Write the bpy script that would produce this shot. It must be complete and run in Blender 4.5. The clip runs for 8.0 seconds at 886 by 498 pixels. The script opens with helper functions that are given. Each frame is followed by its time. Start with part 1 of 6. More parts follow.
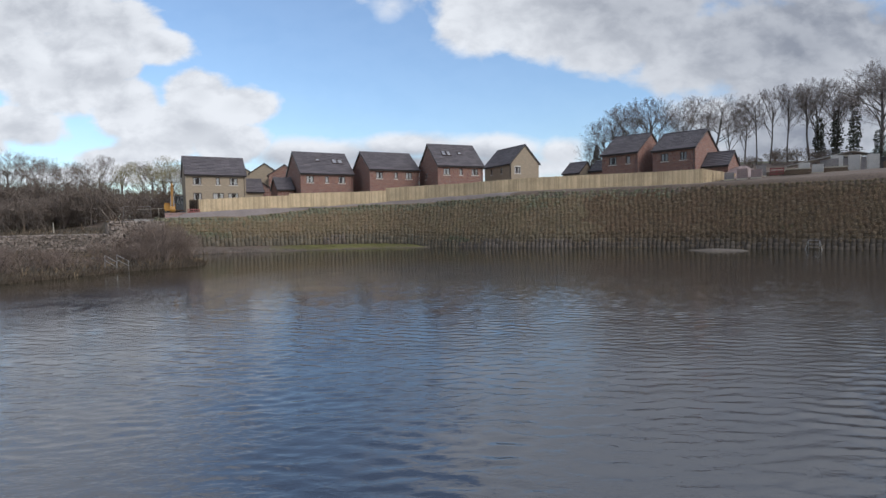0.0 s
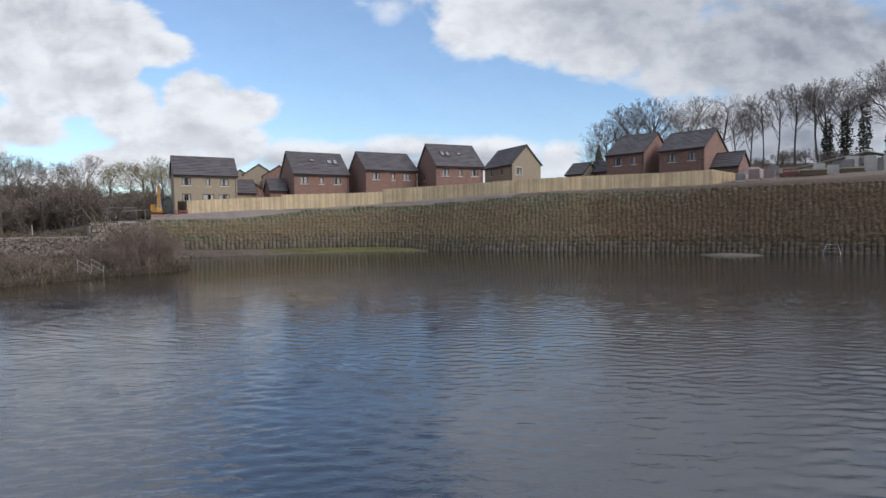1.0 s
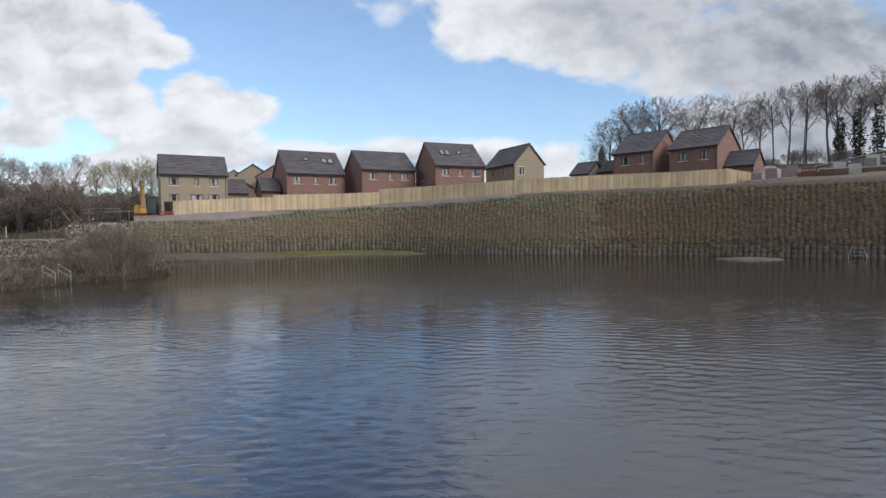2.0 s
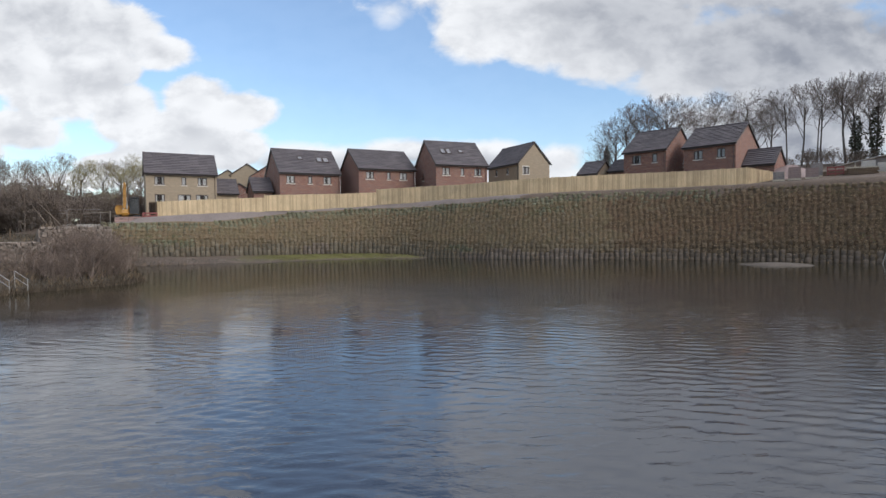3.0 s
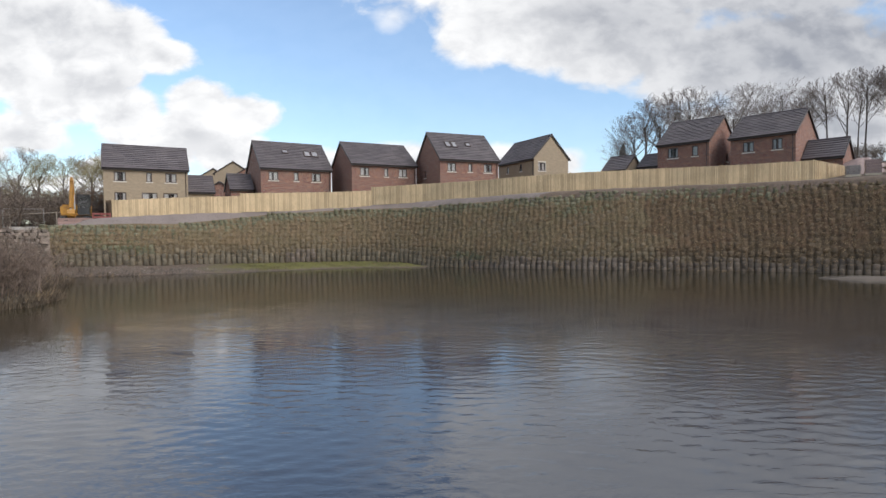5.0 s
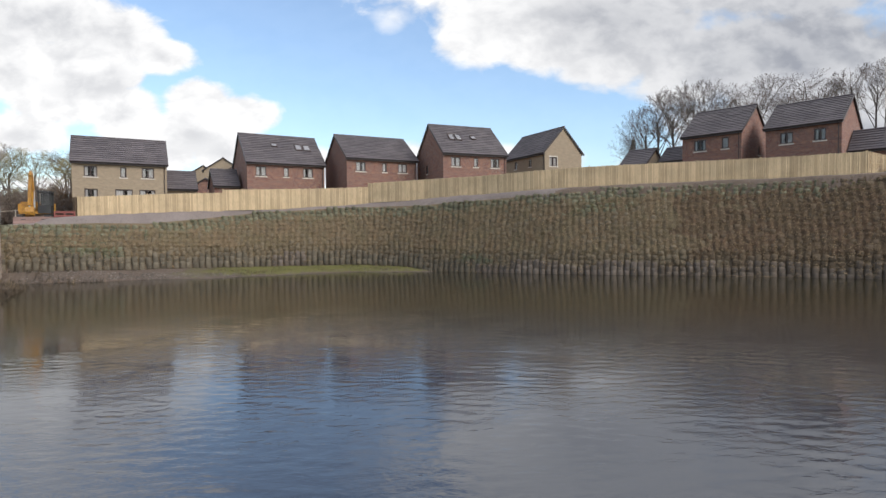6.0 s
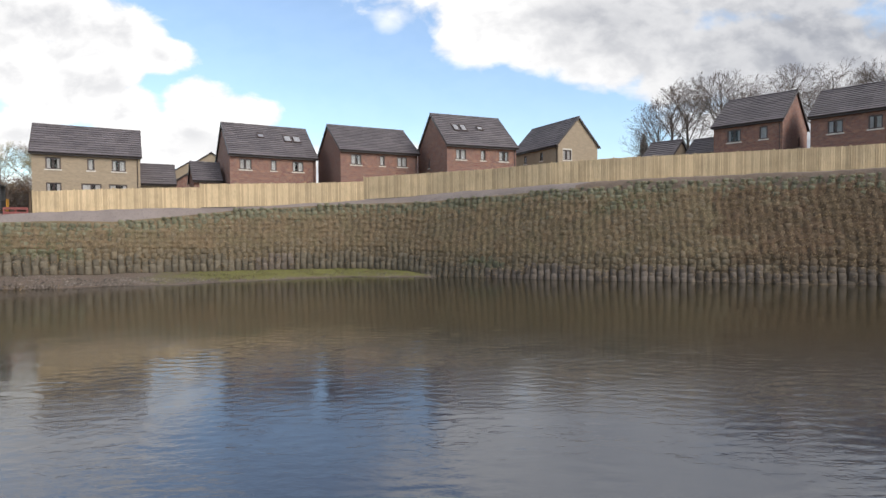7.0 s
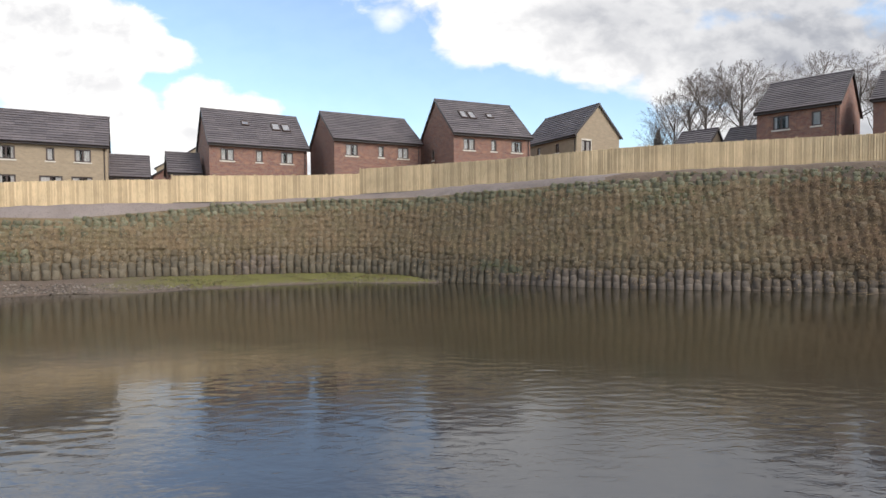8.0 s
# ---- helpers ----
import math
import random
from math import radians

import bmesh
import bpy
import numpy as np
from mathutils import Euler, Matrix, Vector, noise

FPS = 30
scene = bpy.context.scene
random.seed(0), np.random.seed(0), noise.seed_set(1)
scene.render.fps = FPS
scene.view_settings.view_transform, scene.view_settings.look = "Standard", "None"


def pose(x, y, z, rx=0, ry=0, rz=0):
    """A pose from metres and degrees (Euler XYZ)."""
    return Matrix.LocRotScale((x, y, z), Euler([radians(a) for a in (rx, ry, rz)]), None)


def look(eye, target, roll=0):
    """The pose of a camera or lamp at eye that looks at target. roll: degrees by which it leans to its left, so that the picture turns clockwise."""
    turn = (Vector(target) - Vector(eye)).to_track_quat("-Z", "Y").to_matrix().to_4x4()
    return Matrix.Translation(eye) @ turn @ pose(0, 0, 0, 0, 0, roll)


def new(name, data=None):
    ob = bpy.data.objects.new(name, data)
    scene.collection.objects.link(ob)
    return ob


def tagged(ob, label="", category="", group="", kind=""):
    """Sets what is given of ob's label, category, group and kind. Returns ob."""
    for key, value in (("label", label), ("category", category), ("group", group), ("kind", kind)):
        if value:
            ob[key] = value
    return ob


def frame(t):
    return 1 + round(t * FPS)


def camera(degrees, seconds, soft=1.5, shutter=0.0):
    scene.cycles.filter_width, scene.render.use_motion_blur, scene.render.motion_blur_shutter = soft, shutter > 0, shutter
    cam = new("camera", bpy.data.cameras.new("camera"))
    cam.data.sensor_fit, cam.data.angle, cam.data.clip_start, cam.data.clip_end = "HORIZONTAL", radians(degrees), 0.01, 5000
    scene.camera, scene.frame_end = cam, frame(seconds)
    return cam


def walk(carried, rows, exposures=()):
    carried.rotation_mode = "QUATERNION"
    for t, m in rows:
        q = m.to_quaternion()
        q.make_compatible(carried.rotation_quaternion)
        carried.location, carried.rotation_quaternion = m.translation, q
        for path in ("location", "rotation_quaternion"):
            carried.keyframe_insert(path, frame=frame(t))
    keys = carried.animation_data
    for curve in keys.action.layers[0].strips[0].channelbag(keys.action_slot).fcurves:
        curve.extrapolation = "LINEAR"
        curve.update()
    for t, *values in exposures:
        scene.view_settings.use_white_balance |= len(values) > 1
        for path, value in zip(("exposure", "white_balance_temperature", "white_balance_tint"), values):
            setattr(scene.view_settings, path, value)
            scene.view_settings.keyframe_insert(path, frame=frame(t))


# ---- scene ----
cam = camera(77.5, 8.0, soft=1.5)
PATH = [
    (0, (0.612, 1.239, 3.875), (0.59, 3.236, 3.775), -0.9),
    (0.5, (0.627, 2.835, 3.876), (0.607, 4.833, 3.78), -0.9),
    (1, (0.632, 4.498, 3.878), (0.614, 6.496, 3.787), -0.8),
    (1.5, (0.614, 6.332, 3.885), (0.598, 8.33, 3.797), -0.8),
    (3, (0.457, 12.618, 3.943), (0.441, 14.616, 3.865), -0.7),
    (3.5, (0.362, 14.985, 3.956), (0.345, 16.984, 3.882), -0.7),
    (4, (0.227, 17.558, 3.967), (0.209, 19.557, 3.897), -0.7),
    (4.5, (0.058, 20.295, 3.976), (0.038, 22.293, 3.909), -0.6),
    (6, (-0.628, 29.318, 3.994), (-0.647, 31.317, 3.93), -0.6),
    (6.5, (-0.886, 32.397, 3.997), (-0.904, 34.396, 3.932), -0.5),
    (7, (-1.176, 35.578, 4.0), (-1.192, 37.577, 3.935), -0.5),
    (7.5, (-1.486, 38.809, 3.999), (-1.501, 40.808, 3.933), -0.5),
    (8, (-1.807, 42.08, 3.995), (-1.823, 44.079, 3.927), -0.4),
]
walk(cam, [(t, look(eye, target, roll)) for t, eye, target, roll in PATH],
     exposures=[(0.0, 0.0, 6050, 10), (1.5, 0.05, 6100, 10), (3.5, 0.19, 6300, 10), (4.5, 0.26, 6400, 10), (6.5, 0.4, 6550, 10), (8.0, 0.58, 6650, 10)])

# ---- sky, sun ----
SUN_EL, SUN_AZ = radians(38), radians(125)       # azimuth clockwise from +y
world = bpy.data.worlds.new("sky")
scene.world = world
world.use_nodes = True
WT = world.node_tree
WT.nodes.clear()


class Graph:
    """Short calls for building a node tree."""

    def __init__(self, tree):
        self.t = tree

    def n(self, kind, **props):
        node = self.t.nodes.new(kind)
        for k, v in props.items():
            setattr(node, k, v)
        return node

    def put(self, sock, v):
        if isinstance(v, bpy.types.NodeSocket):
            self.t.links.new(v, sock)
        elif v is not None:
            sock.default_value = v

    def m(self, op, a, b=None, c=None, clamp=False):
        node = self.n("ShaderNodeMath", operation=op, use_clamp=clamp)
        for i, v in enumerate((a, b, c)):
            self.put(node.inputs[i], v)
        return node.outputs[0]

    def noise(self, vec, scale, detail=4.0, rough=0.55, dist=0.0):
        node = self.n("ShaderNodeTexNoise")
        self.put(node.inputs["Vector"], vec)
        node.inputs["Scale"].default_value = scale
        node.inputs["Detail"].default_value = detail
        node.inputs["Roughness"].default_value = rough
        node.inputs["Distortion"].default_value = dist
        return node.outputs["Fac"]

    def step(self, v, lo, hi, a=0.0, b=1.0):
        node = self.n("ShaderNodeMapRange", interpolation_type="SMOOTHSTEP")
        for i, x in enumerate((v, lo, hi, a, b)):
            self.put(node.inputs[i], x)
        return node.outputs[0]

    def mix(self, fac, a, b):
        node = self.n("ShaderNodeMix", data_type="RGBA")
        self.put(node.inputs[0], fac)
        self.put(node.inputs[6], a)
        self.put(node.inputs[7], b)
        return node.outputs[2]

    def scaled(self, vec, s, loc=(0, 0, 0)):
        node = self.n("ShaderNodeMapping")
        self.put(node.inputs["Vector"], vec)
        node.inputs["Scale"].default_value = s
        node.inputs["Location"].default_value = loc
        return node.outputs[0]


def rgb(r, g, b):
    return (r, g, b, 1.0)


G = Graph(WT)
sky = G.n("ShaderNodeTexSky", sky_type="NISHITA", sun_disc=False)
sky.sun_elevation, sky.sun_rotation = SUN_EL, SUN_AZ
sky.air_density, sky.dust_density, sky.ozone_density = 1.1, 0.9, 1.3
way = G.n("ShaderNodeTexCoord").outputs["Generated"]
sep = G.n("ShaderNodeSeparateXYZ")
G.put(sep.inputs[0], way)
wx, wy, wz = sep.outputs
ahead = G.m("MAXIMUM", wy, 0.08)
U, V = G.m("DIVIDE", wx, ahead), G.m("DIVIDE", wz, ahead)


def blobs(rows):
    """The union of soft ellipses (u, v, half width, half height) in the sky ahead."""
    total = None
    for u, v, a, b in rows:
        du = G.m("DIVIDE", G.m("SUBTRACT", U, u), a)
        dv = G.m("DIVIDE", G.m("SUBTRACT", V, v), b)
        e = G.m("SUBTRACT", 1.0, G.m("SQRT", G.m("ADD", G.m("MULTIPLY", du, du), G.m("MULTIPLY", dv, dv))))
        total = e if total is None else G.m("SMOOTH_MAX", total, e, 0.15)
    return total


# clouds ahead: (u, v, half width, half height)
LEFT = [(-0.689, 0.321, 0.097, 0.045), (-0.598, 0.295, 0.061, 0.041), (-0.736, 0.392, 0.195, 0.068), (-0.605, 0.360, 0.107, 0.066), (-0.510, 0.319, 0.066, 0.035), (-0.782, 0.298, 0.133, 0.061), (-0.682, 0.256, 0.133, 0.072), (-0.581, 0.214, 0.078, 0.057), (-0.447, 0.234, 0.072, 0.047), (-0.372, 0.215, 0.078, 0.041), (-0.460, 0.180, 0.097, 0.051), (-0.518, 0.141, 0.092, 0.035), (-0.399, 0.146, 0.087, 0.045), (-0.767, 0.185, 0.094, 0.041), (-0.871, 0.174, 0.092, 0.051), (-0.591, 0.119, 0.092, 0.027)]
LOW = [(-0.236, 0.126, 0.164, 0.037), (-0.073, 0.137, 0.123, 0.029), (0.089, 0.130, 0.133, 0.033), (0.201, 0.122, 0.061, 0.037), (-0.607, 0.093, 0.307, 0.025), (-0.033, 0.094, 0.430, 0.033)]
RIGHT = [(0.072, 0.361, 0.102, 0.078), (0.172, 0.324, 0.113, 0.045), (0.302, 0.318, 0.133, 0.068), (0.441, 0.295, 0.143, 0.082), (0.631, 0.292, 0.266, 0.113), (0.262, 0.387, 0.287, 0.076), (0.633, 0.173, 0.235, 0.113), (0.391, 0.443, 0.573, 0.092), (0.513, 0.095, 0.266, 0.041)]
SHADE = [(0.689, 0.340, 0.491, 0.205), (0.633, 0.143, 0.328, 0.143), (-0.094, 0.111, 0.328, 0.023)]
uv = G.n("ShaderNodeCombineXYZ")
G.put(uv.inputs[0], U), G.put(uv.inputs[1], G.m("MULTIPLY", V, 1.5))


def puffs(shift, fine):
    """Billowing noise of the clouds: broad folds with smaller ones on them."""
    p = G.scaled(uv.outputs[0], (1, 1, 1), shift)
    broad, small = G.noise(p, 5.5, 3.0, 0.5, 0.3), G.noise(p, 15.0, fine, 0.58, 0.25)
    return G.m("ADD", G.m("MULTIPLY", G.m("SUBTRACT", broad, 0.5), 0.85), G.m("MULTIPLY", G.m("SUBTRACT", small, 0.5), 0.75))


billow = puffs((0, 0, 0), 9.0)
heaped = blobs(LEFT)
strata = blobs(LOW)
sheet = blobs(RIGHT)
# above the view: clear between two banks of cloud
lofty = G.m("MULTIPLY", G.step(V, 0.44, 0.56, -1.0, 0.7), G.step(G.m("ABSOLUTE", G.m("ADD", U, 0.195)), 0.12, 0.30))
lofty = G.m("SUBTRACT", lofty, G.step(G.m("ABSOLUTE", G.m("ADD", U, 0.195)), 0.28, 0.12, 0.0, 0.9))
cumulus = G.step(G.m("ADD", heaped, billow), -0.10, 0.26)
veil = G.step(G.m("ADD", strata, G.m("MULTIPLY", billow, 0.9)), -0.10, 0.60)
broad_sheet = G.step(G.m("ADD", G.m("MAXIMUM", sheet, lofty), billow), -0.14, 0.30)
wisp = G.step(G.m("ADD", blobs([(-0.095, 0.385, 0.060, 0.040)]), G.m("MULTIPLY", billow, 1.3)), 0.0, 1.1, 0.0, 0.75)
front = G.m("MAXIMUM", G.m("MAXIMUM", G.m("MAXIMUM", cumulus, wisp), veil), broad_sheet)
all_n = G.noise(G.scaled(way, (1, 1, 2.2)), 2.6, 8.0, 0.58, 0.2)
behind = G.step(all_n, 0.44, 0.62)
front = G.m("MAXIMUM", front, 0.09)                     # thin haze over the blue
cover = G.m("ADD", G.m("MULTIPLY", front, G.step(wy, 0.08, 0.3)), G.m("MULTIPLY", behind, G.step(wy, 0.3, 0.08)))
# the clouds' own light and shade: towards the light against away from it
relief = G.step(G.m("SUBTRACT", billow, puffs((0.018, 0.032, 0), 6.0)), -0.22, 0.18)
thick = G.step(G.m("ADD", G.m("MAXIMUM", heaped, G.m("MULTIPLY", sheet, 0.8)), G.m("MULTIPLY", billow, 0.5)), 0.3, 1.2, 0.0, 0.24)
shade = blobs(SHADE)
faint = blobs([(0.25, 0.385, 0.26, 0.060), (-0.70, 0.375, 0.26, 0.060), (-0.62, 0.275, 0.15, 0.030), (-0.78, 0.155, 0.14, 0.030)])
grey = G.m("ADD", G.step(G.m("ADD", shade, G.m("MULTIPLY", billow, 0.8)), -0.5, 1.0, 0.0, 0.72), G.m("MULTIPLY", G.m("SUBTRACT", 1.0, relief), 0.34))
grey = G.m("ADD", grey, G.step(G.m("ADD", faint, G.m("MULTIPLY", billow, 0.7)), -0.3, 0.7, 0.0, 0.18))
grey = G.m("ADD", grey, G.m("SUBTRACT", thick, 0.06), clamp=True)
cloud = G.mix(grey, rgb(1.0, 1.0, 1.0), rgb(0.34, 0.36, 0.41))
tint = G.mix(1.0, sky.outputs[0], rgb(0.90, 0.99, 1.06))
tint.node.blend_type, tint.node.inputs[0].default_value = "MULTIPLY", 1.0
bg_sky, bg_cloud = G.n("ShaderNodeBackground"), G.n("ShaderNodeBackground")
G.put(bg_sky.inputs[0], tint), G.put(bg_cloud.inputs[0], cloud)
bg_sky.inputs[1].default_value, bg_cloud.inputs[1].default_value = 0.16, 0.86
mixer, out = G.n("ShaderNodeMixShader"), G.n("ShaderNodeOutputWorld")
G.put(mixer.inputs[0], cover), G.put(mixer.inputs[1], bg_sky.outputs[0]), G.put(mixer.inputs[2], bg_cloud.outputs[0])
G.put(out.inputs[0], mixer.outputs[0])

sun = new("sun", bpy.data.lights.new("sun", "SUN"))
sun.data.energy, sun.data.angle, sun.data.color = 2.1, radians(35), (1.0, 0.95, 0.88)
sun_way = Vector((math.sin(SUN_AZ) * math.cos(SUN_EL), math.cos(SUN_AZ) * math.cos(SUN_EL), math.sin(SUN_EL)))
sun.matrix_world = look((0, 0, 60), Vector((0, 0, 60)) - sun_way)

# ---- materials ----


def material(name, build):
    mat = bpy.data.materials.new(name)
    mat.use_nodes = True
    g = Graph(mat.node_tree)
    bsdf = mat.node_tree.nodes["Principled BSDF"]
    build(g, bsdf)
    return mat


def coords(g, kind="Object"):
    return g.n("ShaderNodeTexCoord").outputs[kind]


def bump(g, bsdf, height, strength, dist):
    node = g.n("ShaderNodeBump")
    node.inputs["Strength"].default_value, node.inputs["Distance"].default_value = strength, dist
    g.put(node.inputs["Height"], height)
    g.put(bsdf.inputs["Normal"], node.outputs[0])


def mottled(name, c1, c2, c3=None, scale=1.0, fine=12.0, rough=0.85, relief=0.02, vary=0.0, random_from="island", metal=0.0):
    """A surface of two or three colours mixed by a coarse and a fine noise, with relief."""
    def build(g, b):
        p = coords(g)
        coarse, small = g.noise(p, scale, 5, 0.6), g.noise(p, fine, 6, 0.65)
        col = g.mix(g.step(coarse, 0.35, 0.65), rgb(*c1), rgb(*c2))
        if c3:
            col = g.mix(g.step(small, 0.48, 0.72), col, rgb(*c3))
        if vary:
            if random_from == "island":
                rnd = g.n("ShaderNodeNewGeometry").outputs["Random Per Island"]
            else:
                rnd = g.n("ShaderNodeObjectInfo").outputs["Random"]
            hsv = g.n("ShaderNodeHueSaturation")
            g.put(hsv.inputs["Value"], g.step(rnd, 0.0, 1.0, 1 - vary, 1 + vary))
            g.put(hsv.inputs["Color"], col)
            col = hsv.outputs[0]
        g.put(b.inputs["Base Color"], col)
        b.inputs["Roughness"].default_value, b.inputs["Metallic"].default_value = rough, metal
        if relief:
            bump(g, b, small, 0.6, relief)
    return material(name, build)


def brickwork(name, c1, c2, mortar, stain):
    def build(g, b):
        s = g.n("ShaderNodeSeparateXYZ")
        g.put(s.inputs[0], coords(g))
        flat = g.n("ShaderNodeCombineXYZ")
        g.put(flat.inputs[0], g.m("ADD", s.outputs[0], s.outputs[1])), g.put(flat.inputs[1], s.outputs[2])
        br = g.n("ShaderNodeTexBrick")
        g.put(br.inputs["Vector"], flat.outputs[0])
        br.inputs["Scale"].default_value = 1.0
        br.inputs["Brick Width"].default_value, br.inputs["Row Height"].default_value = 0.225, 0.075
        br.inputs["Mortar Size"].default_value = 0.01
        br.inputs["Color1"].default_value, br.inputs["Color2"].default_value, br.inputs["Mortar"].default_value = rgb(*c1), rgb(*c2), rgb(*mortar)
        patch = g.noise(g.scaled(flat.outputs[0], (1.0, 2.2, 1)), 1.7, 5, 0.65)
        col = g.mix(g.step(patch, 0.46, 0.66, 0.0, 0.7), br.outputs[0], rgb(*stain))
        g.put(b.inputs["Base Color"], col)
        b.inputs["Roughness"].default_value = 0.9
        bump(g, b, br.outputs[1], -0.4, 0.008)
    return material(name, build)


brick_red = brickwork("red_brick", (0.225, 0.088, 0.060), (0.130, 0.056, 0.044), (0.25, 0.20, 0.17), (0.34, 0.185, 0.12))
brick_buff = brickwork("buff_stone", (0.325, 0.247, 0.166), (0.276, 0.208, 0.139), (0.30, 0.242, 0.172), (0.365, 0.281, 0.194))
roof_tile = mottled("roof_tile", (0.098, 0.083, 0.086), (0.122, 0.102, 0.104), (0.066, 0.056, 0.059), 0.5, 7.0, 0.7, 0.01, 0.16)
trim_dark = mottled("brown_trim", (0.030, 0.020, 0.018), (0.040, 0.027, 0.024), None, 2.0, 20.0, 0.45, 0.002)
frame_grey = mottled("window_trim", (0.070, 0.046, 0.040), (0.088, 0.060, 0.052), None, 2.0, 20.0, 0.4, 0.0)
sill_stone = mottled("cast_stone", (0.62, 0.56, 0.48), (0.52, 0.47, 0.40), None, 3.0, 30.0, 0.8, 0.004)
curtain_cloth = mottled("pale_blind", (0.47, 0.45, 0.44), (0.38, 0.37, 0.36), None, 2.0, 9.0, 0.9, 0.01)
# grey of the sky's reflection in the roof windows
backing_grey = mottled("reflected_sky_grey", (0.34, 0.34, 0.36), (0.28, 0.28, 0.30), None, 2.0, 9.0, 0.9, 0.005)
dark_room = mottled("dark_room", (0.05, 0.045, 0.04), (0.07, 0.06, 0.055), None, 1.0, 9.0, 0.9, 0.0)


def glass_build(g, b):
    fres = g.n("ShaderNodeFresnel")
    fres.inputs[0].default_value = 1.52
    clear, gloss, mx = g.n("ShaderNodeBsdfTransparent"), g.n("ShaderNodeBsdfGlossy"), g.n("ShaderNodeMixShader")
    clear.inputs[0].default_value = rgb(0.9, 0.9, 0.9)
    gloss.inputs["Roughness"].default_value = 0.03
    g.put(mx.inputs[0], g.m("MULTIPLY", fres.outputs[0], 1.0, clamp=True))
    g.put(mx.inputs[1], clear.outputs[0]), g.put(mx.inputs[2], gloss.outputs[0])
    g.put(g.t.nodes["Material Output"].inputs[0], mx.outputs[0])


glass = material("window_glass", glass_build)


def wood_build(c1, c2, c3, rnd_span):
    def build(g, b):
        p = coords(g)
        grain = g.noise(g.scaled(p, (9, 9, 0.7)), 3.0, 5, 0.6, 0.4)
        coarse = g.noise(p, 0.35, 4, 0.6)
        rnd = g.n("ShaderNodeNewGeometry").outputs["Random Per Island"]
        col = g.mix(g.step(rnd, 0.25, 0.75), rgb(*c1), rgb(*c2))
        col = g.mix(g.step(grain, 0.45, 0.75, 0.0, 0.6), col, rgb(*c3))
        hsv = g.n("ShaderNodeHueSaturation")
        g.put(hsv.inputs["Color"], col)
        g.put(hsv.inputs["Value"], g.step(coarse, 0.3, 0.7, 1 - rnd_span, 1 + rnd_span))
        g.put(b.inputs["Base Color"], hsv.outputs[0])
        b.inputs["Roughness"].default_value = 0.8
        bump(g, b, grain, 0.4, 0.004)
    return build


fence_wood = material("new_softwood", wood_build((0.61, 0.46, 0.278), (0.46, 0.338, 0.20), (0.28, 0.20, 0.118), 0.13))
old_wood = material("brown_wood", wood_build((0.17, 0.11, 0.065), (0.12, 0.08, 0.05), (0.08, 0.055, 0.035), 0.15))
pale_wood = material("pale_timber", wood_build((0.50, 0.43, 0.33), (0.42, 0.36, 0.28), (0.30, 0.25, 0.2), 0.12))

bag_moss = mottled("mossy_bag", (0.138, 0.133, 0.084), (0.160, 0.147, 0.094), (0.096, 0.090, 0.057), 1.6, 14.0, 0.95, 0.09, 0.24)
bag_brown = mottled("earth_bag", (0.178, 0.138, 0.088), (0.156, 0.122, 0.078), (0.101, 0.078, 0.050), 1.3, 13.0, 0.95, 0.06, 0.10)
bag_grey = mottled("wet_bag", (0.152, 0.119, 0.092), (0.124, 0.096, 0.075), (0.076, 0.058, 0.042), 2.4, 14.0, 0.9, 0.07, 0.22)
bag_green = mottled("algae_bag", (0.140, 0.114, 0.078), (0.117, 0.095, 0.066), (0.074, 0.060, 0.039), 2.4, 14.0, 0.9, 0.07, 0.22)
# darker copies of the earth bags and lower bags, for the east stretch
bag_east = mottled("east_earth_bag", (0.150, 0.104, 0.064), (0.126, 0.089, 0.054), (0.082, 0.058, 0.037), 1.3, 13.0, 0.95, 0.06, 0.24)
bag_east_low = mottled("east_low_bag", (0.138, 0.103, 0.074), (0.114, 0.086, 0.062), (0.070, 0.053, 0.040), 2.4, 14.0, 0.85, 0.07, 0.22)
earth = mottled("dark_earth", (0.115, 0.082, 0.052), (0.135, 0.098, 0.062), (0.08, 0.058, 0.038), 0.8, 9.0, 0.95, 0.05)
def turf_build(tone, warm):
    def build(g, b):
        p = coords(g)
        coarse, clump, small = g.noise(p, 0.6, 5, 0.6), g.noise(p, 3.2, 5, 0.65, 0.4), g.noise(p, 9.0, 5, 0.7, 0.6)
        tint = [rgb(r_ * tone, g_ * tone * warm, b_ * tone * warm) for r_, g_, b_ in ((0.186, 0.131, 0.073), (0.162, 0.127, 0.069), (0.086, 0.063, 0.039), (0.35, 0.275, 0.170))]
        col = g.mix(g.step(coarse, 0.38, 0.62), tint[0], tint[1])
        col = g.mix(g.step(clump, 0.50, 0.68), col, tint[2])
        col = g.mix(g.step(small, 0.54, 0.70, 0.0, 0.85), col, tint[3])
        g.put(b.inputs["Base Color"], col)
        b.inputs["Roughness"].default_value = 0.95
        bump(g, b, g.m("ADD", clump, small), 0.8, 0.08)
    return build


turf = material("dead_turf", turf_build(0.90, 0.98))
# the same turf, darker and redder, for the east stretch
east_turf = material("east_dark_turf", turf_build(0.71, 0.86))
dead_grass = mottled("dead_grass", (0.275, 0.194, 0.112), (0.205, 0.143, 0.083), None, 0.5, 6.0, 0.9, 0.0, 0.4)
green_grass = mottled("green_grass", (0.115, 0.123, 0.049), (0.145, 0.135, 0.061), None, 0.5, 6.0, 0.9, 0.0, 0.4)
reed = mottled("dark_reeds", (0.125, 0.090, 0.058), (0.090, 0.068, 0.045), None, 0.3, 6.0, 0.9, 0.0, 0.4)
meadow = mottled("rough_grass", (0.075, 0.075, 0.030), (0.105, 0.088, 0.045), (0.05, 0.045, 0.025), 0.12, 3.0, 0.95, 0.08)
